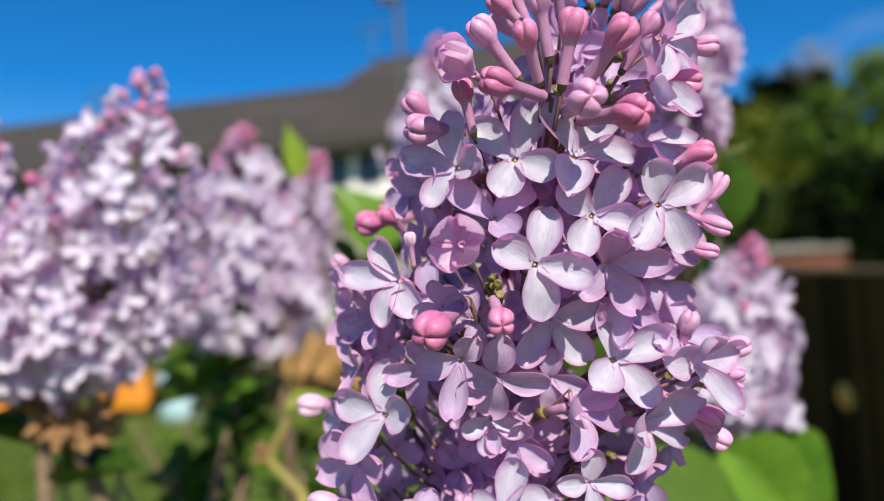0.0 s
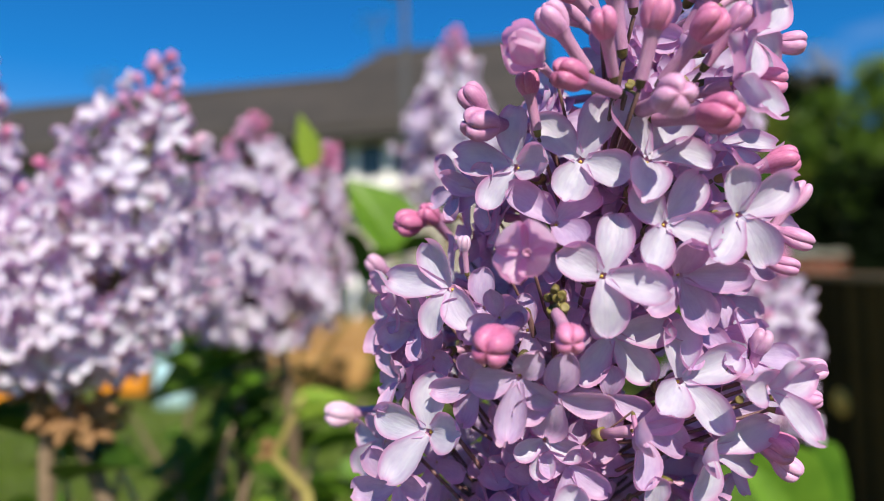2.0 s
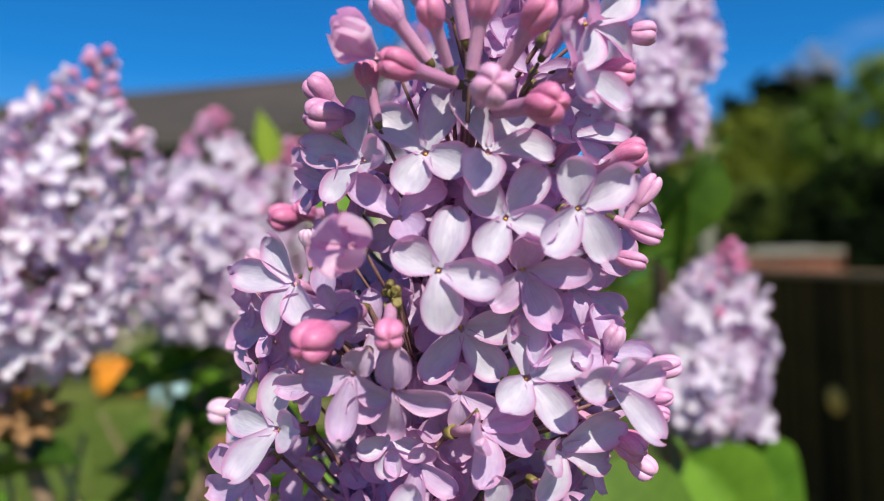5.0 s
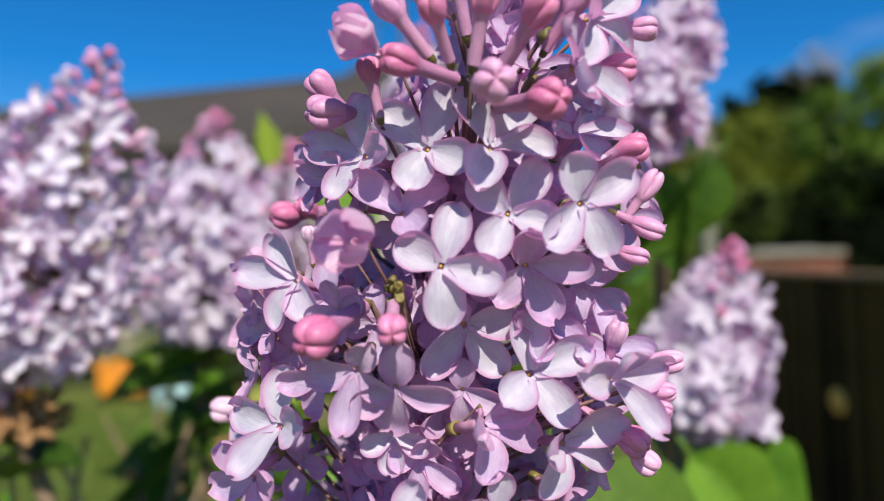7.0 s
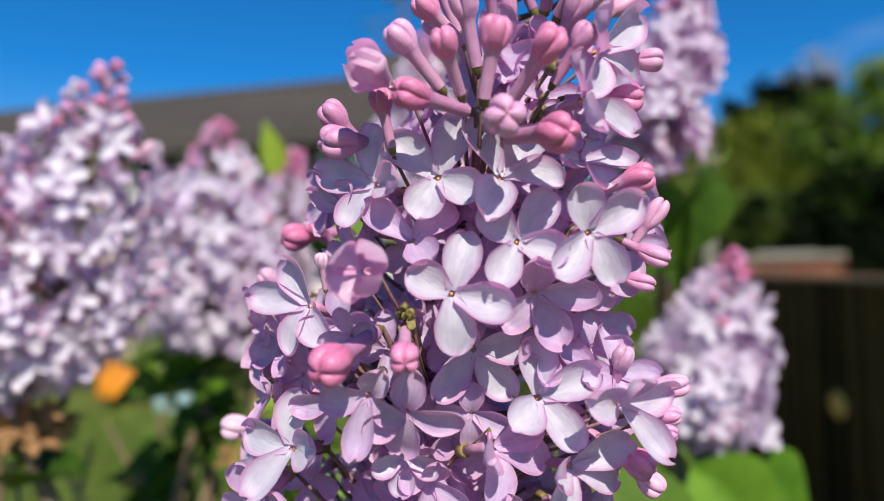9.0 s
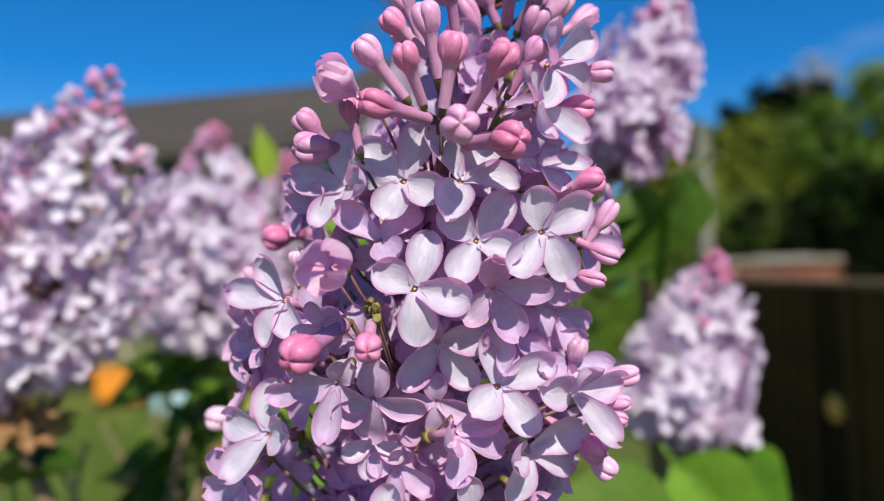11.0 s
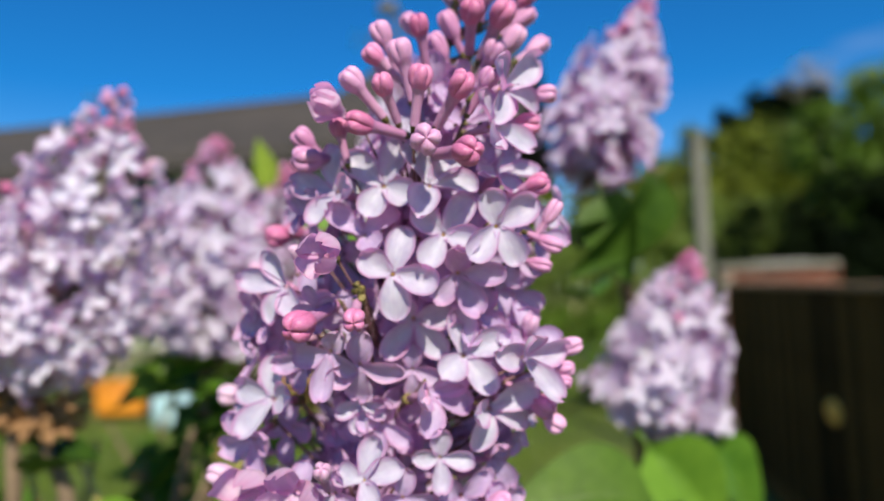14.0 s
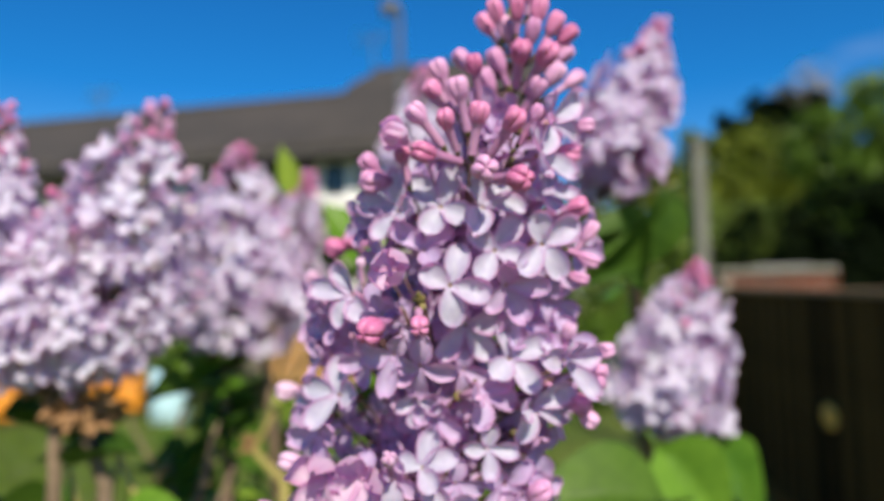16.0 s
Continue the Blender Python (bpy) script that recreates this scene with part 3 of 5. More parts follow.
young(31.0, -4.0, 15.7, 0.42, 0.07, 354, 7.1, (0, -2, 0.97), (92, -1, 0.96), (181, -2, 1.03), (267, 0, 0.96))
young(15.2, -10.0, 41.9, 0.28, 0.31, 354, 7.1, (5, -2, 0.94), (88, -2, 0.96), (189, 1, 0.96), (257, -4, 1.06))
floret(6.9, -12.0, -32.5, 0.23, -0.10, 357, 7.2, (-1, 0, 0.99), (98, 0, 0.99), (177, 2, 0.87), (267, 0, 1.02))
young(-23.8, -12.0, -39.2, -0.32, 0.13, 347, 7.9, (-4, 1, 0.96), (91, 1, 0.95), (184, 1, 1.04), (269, -1, 0.94))
young(-16.1, -14.0, -38.9, -0.29, -0.16, 346, 7.2, (-10, 1, 1.01), (89, 3, 0.91), (187, -2, 0.88), (274, 2, 1.05))
young(-1.4, -12.0, -40.9, 0.16, -0.23, 353, 7.7, (-6, 1, 1.01), (92, 1, 0.98), (179, 2, 0.86), (276, 0, 1.01))
young(19.2, -6.0, -45.4, 0.42, -0.27, 6, 8.1, (21, -3, 0.99), (96, 0, 1.00), (157, -1, 0.98), (265, -4, 0.94))
floret(-37.6, 2.0, -43.5, -0.62, -0.04, 330, 9.4, (27, 4, 0.92), (83, -1, 1.00), (173, 5, 1.14), (256, -2, 0.96))
cup(-15.4, -26.5, 10.4, -0.2, 0.0, 42, 6.9, (2, 22, 1.0), (92, 26, 1.0), (184, 20, 1.0), (268, 28, 0.9))
cup(-12.4, -23.0, 40.6, -0.55, 0.2, 20, 6.6, (0, 48, 1.0), (90, 30, 1.1), (180, 30, 1.0), (275, 52, 1.0))
bud(-9.6, -28.4, -2.3, 0.02, -0.93, -0.36, 2.57, 0)
bud(-20.7, -27.0, -3.3, -0.45, -0.82, -0.32, 3.49, 0)
bud(4.5, -29.5, 45.9, 0.15, -0.4, 0.9, 2.71, 0)
bud(-3.2, -28.2, 44.9, -0.3, -0.62, 0.72, 2.41, 0)
bud(13.5, -29.5, 30.4, 0.5, -0.84, -0.15, 3.34, 0)
bud(5.2, -33.0, 32.0, 0.05, -0.99, -0.12, 3.46, 1)
bud(12.8, -28.5, 44.5, 0.45, -0.66, 0.6, 2.99, 0)
bud(18.6, -26.0, 46.5, 0.5, -0.4, 0.75, 2.30, 1)
bud(27.9, -16.0, 39.2, 0.9, -0.4, -0.1, 2.87, 0)
bud(32.4, -15.0, 46.2, 0.9, -0.35, -0.1, 2.35, 1)
bud(29.7, -15.5, 26.0, 0.85, -0.42, 0.2, 2.68, 0)
bud(32.9, -13.0, 20.5, 0.55, -0.25, 0.8, 2.73, 11)
bud(32.2, -14.0, 12.9, 0.8, -0.35, -0.45, 2.60, 11)
bud(29.7, -14.0, 8.5, 0.86, -0.45, -0.3, 2.41, 11)
bud(-8.4, -26.5, 37.4, -0.82, -0.55, 0.1, 2.93, 0)
bud(-22.2, -12.0, 38.3, -0.6, -0.3, 0.6, 2.66, 1)
bud(-21.2, -14.2, 32.9, -0.8, -0.55, -0.1, 3.35, 1)
bud(-10.0, -22.5, 47.9, -0.6, -0.35, 0.7, 2.80, 1)
bud(-34.4, 18.0, 19.9, -0.8, -0.55, -0.15, 3.18, 0)
bud(-29.9, 18.0, 21.8, -0.4, -0.5, 0.4, 2.59, 0)
bud(-51.3, 34.0, -22.3, -0.9, -0.4, 0, 3.45, 2)
bud(36.5, -7.6, -9.5, 0.9, -0.4, 0.15, 2.91, 11)
bud(34.6, -10.0, -14.2, 0.9, -0.42, 0, 2.37, 11)
bud(34.0, -10.4, -17.0, 0.9, -0.4, -0.15, 2.17, 11)
bud(29.9, -9.5, -22.4, 0.7, -0.55, -0.4, 2.84, 0)
bud(32.7, -6.0, -26.7, 0.6, -0.5, -0.55, 2.53, 1)
bud(-42.0, 26.0, 11.7, -0.8, -0.4, 0.5, 2.47, 2)
bud(-41.1, 24.0, 6.8, -0.9, -0.4, -0.1, 2.43, 2)
bud(-24.0, -13.0, 13.1, -0.1, -0.3, 1, 1.39, 2)
bud(-38.5, 9.0, -7.0, -0.5, -0.4, -0.7, 2.18, 2)
bud(-13.4, -18.0, 39.0, -0.2, -0.2, 0.95, 2.17, 0)
bud(3.8, -15.0, -20.1, 0, -0.5, -0.8, 1.26, 2)
bud(27.5, -9.0, -4.2, 0.2, -0.4, 0.9, 2.30, 2)
bud(0.3, -21.0, 54.5, -0.2, -0.35, 0.92, 2.92, 1)
bud(-6.0, -16.0, 55.7, -0.7, -0.3, 0.6, 2.47, 0)
bud(-4.2, -14.0, 61.6, -0.4, -0.2, 0.9, 2.74, 1)
bud(4.4, -18.0, 61.5, -0.15, -0.5, 0.85, 2.56, 0)
young(-25.0, -0.9, 23.9, -0.7, 0.1, 10, 6.9)
floret(36.8, 1.2, 21.7, 0.9, 0.2, 45, 7.7)
young(25.2, -1.0, 2.7, 0.4, -0.2, 60, 8.1)
young(24.8, 0.3, -18.0, 0.3, -0.2, 10, 7.7)
floret(-36.8, 1.8, 3.6, -0.8, -0.2, 40, 7.0)
young(18.4, -1.5, -11.5, 0.2, 0, 0, 7.8)
young(-33.0, -1.5, -0.5, -0.7, 0, 30, 8.2)
young(-36.7, 1.5, -11.0, -0.8, 0, 20, 6.9)
cup(-24.1, -13.6, -38.7, -0.1, -0.05, 20, 8.8)
cup(-33.6, -7.3, -39.0, -0.3, -0.05, 60, 8.9)
young(11.5, -6.4, -42.4, 0.2, -0.25, 40, 8.9)
young(-36.6, -1.6, -29.7, -0.4, -0.35, 30, 9.2)
young(19.7, 0.3, -35.3, 0.5, -0.35, 20, 9.0)
floret(-30.0, -8.7, -46.8, -0.2, -0.15, 10, 9.3)
floret(-2.8, -14.7, -45.7, 0, -0.15, 44, 9.3)
floret(-17.4, -14.8, -48.0, -0.1, -0.25, 80, 9.3)
young(14.5, -2.9, -51.3, 0.2, -0.25, 25, 9.6)
bud(11.2, -6.0, 80.3, -0.3, -0.3, 0.9, 3.17, 10)
bud(16.4, -10.0, 79.1, 0, -0.4, 0.9, 2.94, 10)
bud(22.6, -8.0, 79.7, 0.2, -0.3, 0.9, 3.14, 10)
bud(27.2, -5.0, 77.0, 0.45, -0.35, 0.8, 3.19, 10)
bud(31.2, -2.0, 75.1, 0.75, -0.25, 0.55, 3.07, 10)
bud(23.2, -15.0, 65.1, 0.35, -0.7, 0.55, 3.38, 0)
bud(16.1, -17.0, 65.0, 0.02, -0.8, 0.55, 3.06, 0)
bud(20.5, -6.0, 85.5, 0.1, -0.3, 0.95, 2.85, 10)
bud(15.2, -4.0, 87.1, -0.2, -0.2, 0.95, 2.88, 10)
bud(25.1, -2.0, 86.8, 0.4, -0.1, 0.9, 2.74, 10)
bud(19.3, -5.0, 90.7, 0, -0.2, 1, 2.70, 10)
bud(22.6, -3.0, 91.4, 0.3, -0.2, 0.95, 2.56, 10)
bud(16.9, -2.0, 91.6, -0.3, 0, 0.95, 2.57, 10)
bud(13.7, -4.0, 76.2, -0.35, -0.3, 0.85, 3.37, 11)
bud(20.5, -9.0, 73.5, 0.2, -0.5, 0.8, 3.28, 11)
bud(9.0, 2.0, 80.0, -0.5, 0, 0.8, 3.13, 10)
bud(30.2, 0.0, 70.3, 0.7, -0.1, 0.5, 3.26, 11)
bud(11.5, -2.0, 68.2, -0.4, -0.2, 0.85, 3.39, 11)
bud(27.0, -4.0, 63.5, 0.6, -0.3, 0.7, 3.35, 11)
bud(8.5, -4.0, 62.1, -0.4, -0.3, 0.8, 3.34, 11)
bud(2.5, 0.0, 69.0, -0.6, -0.1, 0.7, 3.25, 11)
bud(-3.8, -4.0, 56.8, -0.7, -0.2, 0.5, 3.16, 11)
bud(21.4, -10.0, 58.4, 0.4, -0.5, 0.7, 3.03, 1)
bud(34.4, 6.0, 65.3, 0.7, 0.1, 0.5, 3.18, 11)
bud(-42.9, -4.2, -35.8, -0.9, -0.3, 0.2, 3.10, 2)
bud(19.5, -9.0, -43.3, 0.6, -0.5, 0.3, 3.30, 1)
bud(-16.8, -23.8, -32.0, 0, -0.7, 0.5, 2.27, 2)
bud(-50.3, 2.8, -49.4, -0.8, -0.3, 0.2, 2.91, 1)
calyx(-13.4, -22.3, 4.2, -0.7, -0.5, 0.1, 5.5)
calyx(-11.2, -24.2, 2.4, -0.4, -0.8, -0.3, 5.5)
calyx(-7.3, -24.0, 3.7, 0.3, -0.9, 0.2, 5.5)
calyx(-8.2, -22.8, 5.4, 0.1, -0.6, 0.7, 5.5)
calyx(-12.2, -21.9, 0.9, -0.4, -0.5, -0.7, 5.5)
calyx(-6.2, -22.2, 2.3, 0.6, -0.7, -0.3, 5.5)
calyx(-20.5, -14.0, 12.1, -0.5, -0.6, 0.4, 5.5)
calyx(4.4, -21.3, 40.3, 0.1, -0.7, 0.6, 5.5)
calyx(1.3, -20.0, 39.7, -0.4, -0.6, 0.5, 5.5)
calyx(18.0, -16.6, 43.0, 0.7, -0.4, 0.5, 5.5)
calyx(19.3, -16.1, -13.3, -0.5, -0.8, 0.1, 5.5)
calyx(0.6, -23.0, 38.0, -0.3, -0.8, 0.2, 5.5)
calyx(-9.8, -25.5, 3.7, -0.2, -0.9, 0.3, 5.5)
calyx(-9.1, -23.7, 2.0, 0.1, -0.9, -0.3, 5.5)
calyx(-12.2, -21.9, 2.8, -0.5, -0.8, 0.1, 5.5)
calyx(-7.8, -23.0, 1.1, 0.3, -0.8, -0.5, 5.5)
calyx(-10.9, -21.2, 5.0, -0.1, -0.7, 0.6, 5.5)
calyx(-14.2, -20.2, 1.9, -0.6, -0.6, -0.3, 5.5)
calyx(5.4, -20.3, 41.5, 0.2, -0.8, 0.4, 5.5)
calyx(2.7, -20.1, 42.0, -0.2, -0.7, 0.6, 5.5)
# the far side and the heart of it
r = random.Random(3)
for k in range(300):
    s = r.uniform(0.0, 0.74) if k < 170 else r.uniform(0.0, 0.42)
    p = front.axis[0].lerp(front.axis[-1], s)
    back = k < 75 or k > 270
    a = (r.uniform(-0.12, 1.12) if back else r.uniform(1.12, 1.88)) * math.pi
    low, high = (0.70, 0.98) if back else (0.05, 0.34) if s < 0.42 else (0.20, 0.52)
    wide = 0.032 * min(1.0, (1.02 - s) / 0.62) * r.uniform(low, high)
    n = Vector((math.cos(a), math.sin(a), r.uniform(-0.4, 0.4)))
    broad = 1.12 if s < 0.4 else 1.0
    front.bloom(p + Vector((math.cos(a) * broad, math.sin(a), 0.1)) * wide, n, r.uniform(0, 90), r.uniform(0.0072, 0.0088), False, seed=k, young=not back or k % 3 == 0)
front.stalk(0.0021)


# ---- the clusters behind ----
def cluster(label, tip, foot, wide, count, size, buds, split, seed, lean=0.0, thick=0.002, pale=True, taper=0.72):
    r = random.Random(seed)
    tip, foot = Vector(tip), Vector(foot)
    up = (tip - foot)
    a = up.normalized().orthogonal().normalized()
    b = up.normalized().cross(a)
    c = Cluster(label, foot, [foot, foot.lerp(tip, 0.5) + a * lean, tip])
    for k in range(count):
        s = 0.88 * (1 - (1 - (k + r.random()) / count) ** 0.66) + r.uniform(-0.02, 0.02)
        t = 2.399963 * k + r.uniform(-0.35, 0.35)
        bulge = min(1.0, ((1.04 - s) / 0.66)) ** taper * min(1.0, 0.55 + s * 2.6)
        lump = 0.86 + 0.60 * noise.noise(Vector((2.3 * math.cos(t) + seed, 2.3 * math.sin(t), 7 * s)))
        rad = wide * bulge * lump * (r.uniform(0.88, 1.06) if k % 4 else r.uniform(0.45, 0.75))
        out = a * math.cos(t) + b * math.sin(t)
        p = foot + up * s + out * rad
        n = out + Vector((r.uniform(-0.3, 0.3), r.uniform(-0.3, 0.3), r.uniform(-0.1, 0.55)))
        if s > 0.30 and r.random() < (0.03 if s < 0.66 else 0.20 if pale else 0.32):
            c.bud(p, n + up.normalized() * 0.5, size * r.uniform(0.26, 0.34), r.choice((0, 1, 1, 2)), False)
        else:
            c.bloom(p, n, r.uniform(0, 90), size * r.uniform(0.86, 1.08), split, seed=k, pale=pale and r.random() < 0.8)
    for k in range(buds):
        s = 0.78 + 0.25 * (k + 0.5) / buds
        t = 2.399963 * k + r.uniform(-0.3, 0.3)
        out = a * math.cos(t) + b * math.sin(t)
        c.bud(foot + up * s + out * wide * (0.36 * (1.10 - s) / 0.3), out * 0.8 + up.normalized() * r.uniform(0.5, 1.2), size * r.uniform(0.24, 0.31), r.choice((0, 0, 1)), False)
    return c.stalk(thick)


cluster("lilac flower cluster with pink buds at its tip", (-0.0800, 0.3990, 1.6480), (-0.116, 0.4129, 1.520), 0.044, 175, 0.0096, 16, True, 11, 0.004, taper=0.7)
cluster("broad lilac flower cluster of pale open florets", (-0.1340, 0.4140, 1.6100), (-0.144, 0.4181, 1.510), 0.040, 150, 0.0096, 6, False, 12)
cluster("lilac flower cluster in full bloom", (-0.0850, 0.5744, 1.6680), (-0.0880, 0.5851, 1.518), 0.062, 210, 0.0104, 22, True, 13, 0.003, taper=0.62)
cluster("small lilac flower cluster with rosy buds", (-0.0320, 0.5751, 1.6474), (-0.0670, 0.5823, 1.5480), 0.038, 150, 0.0092, 24, False, 14, pale=False)
cluster("lilac flower cluster with pink buds at its tip", (0.2325, 0.4950, 1.5690), (0.2080, 0.5138, 1.4680), 0.037, 290, 0.0102, 18, False, 15, taper=0.6)
cluster("lilac flower cluster high on the bush", (0.1880, 0.4190, 1.7000), (0.1530, 0.4230, 1.6080), 0.029, 200, 0.0080, 24, False, 16, pale=False)
cluster("lilac flower cluster deep in the bush", (0.0550, 0.6300, 1.7500), (0.0500, 0.6380, 1.6180), 0.040, 190, 0.0088, 22, False, 18)
cluster("lilac flower cluster at the edge of the bush", (-0.1590, 0.3989, 1.6480), (-0.176, 0.406, 1.525), 0.036, 150, 0.0088, 14, False, 17, taper=0.85)


# ---- lilac leaves and twigs ----
def leaf_mesh(mat, fold, curl, wave):
    """A heart-shaped leaf, one unit long along x, folded on its midrib."""
    bm = bmesh.new()
    grid = []
    nu, nv = 14, 8
    for i in range(nu + 1):
        u = i / nu
        w = 0.36 * math.sin(math.pi * min(1, u * 1.02) ** 0.62) ** 0.85 * (1 - 0.25 * u) if 0 < u < 1 else 0.004
        row = []
        for j in range(nv + 1):
            v = 2 * j / nv - 1
            x = u - 0.10 * abs(v) ** 1.5 * (1 - u) ** 3
            z = fold * abs(v) * w * 2 + curl * u * u + wave * math.sin(7 * u + 1.5 * v) * abs(v) - 0.03 * math.cos(math.pi * 9 * (u - 0.25 * abs(v))) * 0.25 * (1 - abs(v))
            row.append(bm.verts.new((x, w * v, z)))
        grid.append(row)
    for a, b in zip(grid, grid[1:]):
        for j in range(nv):
            bm.faces.new((a[j], b[j], b[j + 1], a[j + 1]))
    rod(bm, [(-0.28, 0, 0.02), (-0.1, 0, -0.01), (0, 0, 0), (0.5, 0, 0.25 * curl - 0.004), (0.95, 0, 0.9 * curl)], [0.018, 0.014, 0.013, 0.008, 0.003], 5)
    return mesh_of("leaf", bm, mat)


WITHERED = material("withered_leaf", (0.20, 0.09, 0.025), (0.48, 0.27, 0.09), 0.7, 2.4, 14.0, 0.5, 0.001, through_light=0.25, spread=0.35)
LEAVES = {m.name: [leaf_mesh(m, f, c, w) for f, c, w in ((0.35, -0.12, 0.02), (0.2, -0.28, 0.035), (0.5, 0.05, 0.015))] for m in (LEAF, LEAF_LIME, LEAF_DARK, WITHERED)}


def put_leaf(branch, base, tip, normal, mat, k=0, wide=1.0, root=None):
    base, tip = Vector(base), Vector(tip)
    x = (tip - base)
    size = x.length
    x.normalize()
    z = Vector(normal)
    z = (z - x * z.dot(x)).normalized()
    m = Matrix((x, z.cross(x), z)).transposed().to_4x4()
    ob = part("leaf", LEAVES[mat.name][k % 3], None, branch)
    ob.matrix_basis = Matrix.Translation(base - branch.location) @ m @ Matrix.Diagonal((size, size * wide, size, 1))
    if root:
        foot, end = Vector(root) - branch.location, base - x * size * 0.2 - branch.location
        part("leaf_stalk", rod(bmesh.new(), [foot, foot.lerp(end, 0.5) + Vector((0, 0, 0.006)), end], [0.0014, 0.0011, 0.001], 6), STALK, branch, "thin green leaf stalk")
    return ob


def branch(label, points, radii, mat=TWIG):
    """A woody stem, rising from the ground, to carry leaves."""
    b = tagged(new("lilac_branch"), label, "branch", "branches of the lilac bush")
    foot = Vector(points[0])
    b.location = foot
    part("stem", rod(bmesh.new(), [Vector(p) - foot for p in points], radii, 9), mat, b)
    return b


def leafy(b, top, seed, count, mats, reach=0.07, drop=0.16):
    """Pairs of leaves down the last stretch of a branch."""
    r = random.Random(seed)
    for k in range(count):
        a = r.uniform(0, 6.283)
        at = Vector(top) - Vector((0, 0, 0.012 + drop * k / max(1, count)))
        out = Vector((math.cos(a), math.sin(a), r.uniform(-0.5, 0.35)))
        put_leaf(b, at + out * 0.018, at + out * (0.018 + reach * r.uniform(0.6, 1.1)), (r.uniform(-0.4, 0.4), r.uniform(-0.5, 0.1), 1), r.choice(mats), k)


b = branch("woody lilac stem under the largest flower cluster", [(0.10, 0.52, 0), (0.07, 0.36, 0.7), (0.0466, 0.2633, 1.3830), (0.0499, 0.2400, 1.4779)], [0.011, 0.008, 0.004, 0.0022])
leafy(b, (0.0475, 0.2633, 1.4190), 21, 6, (LEAF, LEAF_DARK), 0.06, 0.2)
put_leaf(b, (0.0733, 0.3013, 1.4558), (0.1153, 0.3113, 1.4408), (-0.1, -0.6, 0.8), LEAF, 0, root=(0.046, 0.263, 1.41))
b = branch("grey-brown lilac stem with withered husks", [(-0.10, 0.60, 0), (-0.12, 0.48, 0.8), (-0.1144, 0.4263, 1.4550), (-0.1260, 0.4213, 1.4892), (-0.1287, 0.4143, 1.5072)], [0.011, 0.008, 0.0042, 0.0035, 0.0024])
leafy(b, (-0.1144, 0.4263, 1.4550), 22, 2, (LEAF, LEAF_DARK), 0.04, 0.2)
put_leaf(b, (-0.1002, 0.4263, 1.4415), (-0.0691, 0.4163, 1.4460), (0.1, -0.5, 0.8), LEAF, 1)
b = branch("forked lilac stem below a broad flower cluster", [(-0.25, 0.62, 0), (-0.19, 0.5, 0.8), (-0.1403, 0.4263, 1.4550), (-0.1385, 0.4169, 1.5135)], [0.011, 0.008, 0.004, 0.0024])
leafy(b, (-0.1429, 0.4313, 1.4730), 23, 3, (LEAF, LEAF_DARK, LEAF_LIME), 0.04, 0.18)
b = branch("leafy lilac branch below a flower cluster", [(-0.14, 0.75, 0), (-0.13, 0.66, 0.8), (-0.0975, 0.6013, 1.4190), (-0.0995, 0.5863, 1.5225)], [0.012, 0.009, 0.005, 0.003])
put_leaf(b, (-0.1279, 0.6303, 1.5172), (-0.1274, 0.6233, 1.4790), (0.4, -0.8, 0.1), LEAF_LIME, 1, 0.6, root=(-0.0985, 0.598, 1.485))
put_leaf(b, (-0.1132, 0.6308, 1.5079), (-0.1043, 0.6216, 1.4800), (-0.2, -0.8, 0.2), LEAF, 0, 0.6, root=(-0.0985, 0.598, 1.485))
leafy(b, (-0.0958, 0.6013, 1.5135), 24, 16, (LEAF_DARK, LEAF_DARK, LEAF), 0.06, 0.17)
b = branch("leafy lilac branch with a lime-green upright leaf", [(0.0, 0.78, 0), (-0.04, 0.68, 0.8), (-0.0646, 0.6013, 1.4640), (-0.0746, 0.5834, 1.5555)], [0.012, 0.009, 0.005, 0.003])
put_leaf(b, (-0.0480, 0.5702, 1.6350), (-0.0530, 0.5660, 1.6700), (0.45, -1, 0.0), LEAF_LIME, 2, 0.75, root=(-0.072, 0.588, 1.55))
put_leaf(b, (0.0086, 0.5743, 1.5815), (-0.0214, 0.5702, 1.6304), (0.3, -0.8, 0.5), LEAF, 0, 1.15, root=(-0.065, 0.60, 1.47))
put_leaf(b, (-0.0300, 0.5933, 1.5850), (0.0003, 0.5873, 1.5560), (0.0, -0.8, 0.6), LEAF_DARK, 1, root=(-0.065, 0.60, 1.47))
leafy(b, (-0.0646, 0.6013, 1.5540), 25, 14, (LEAF_DARK, LEAF_DARK, LEAF), 0.06, 0.17)
b = branch("lilac branch with large fresh leaves", [(0.30, 0.66, 0), (0.26, 0.58, 0.8), (0.2157, 0.5163, 1.3830), (0.2080, 0.5138, 1.4700)], [0.012, 0.009, 0.005, 0.003])
put_leaf(b, (0.1860, 0.4370, 1.4625), (0.2200, 0.4294, 1.4190), (-0.2, -0.9, 0.45), LEAF, 0, 1.25, root=(0.205, 0.505, 1.425))
put_leaf(b, (0.2380, 0.4878, 1.4530), (0.2742, 0.4906, 1.4072), (0.2, -0.8, 0.5), LEAF, 1, 1.1, root=(0.21, 0.51, 1.40))
put_leaf(b, (0.1588, 0.3714, 1.4540), (0.0920, 0.3622, 1.4570), (0.1, -0.55, 0.85), LEAF_DARK, 0, 1.0, root=(0.205, 0.505, 1.40))
leafy(b, (0.2131, 0.5113, 1.4370), 26, 8, (LEAF, LEAF_DARK), 0.08, 0.2)
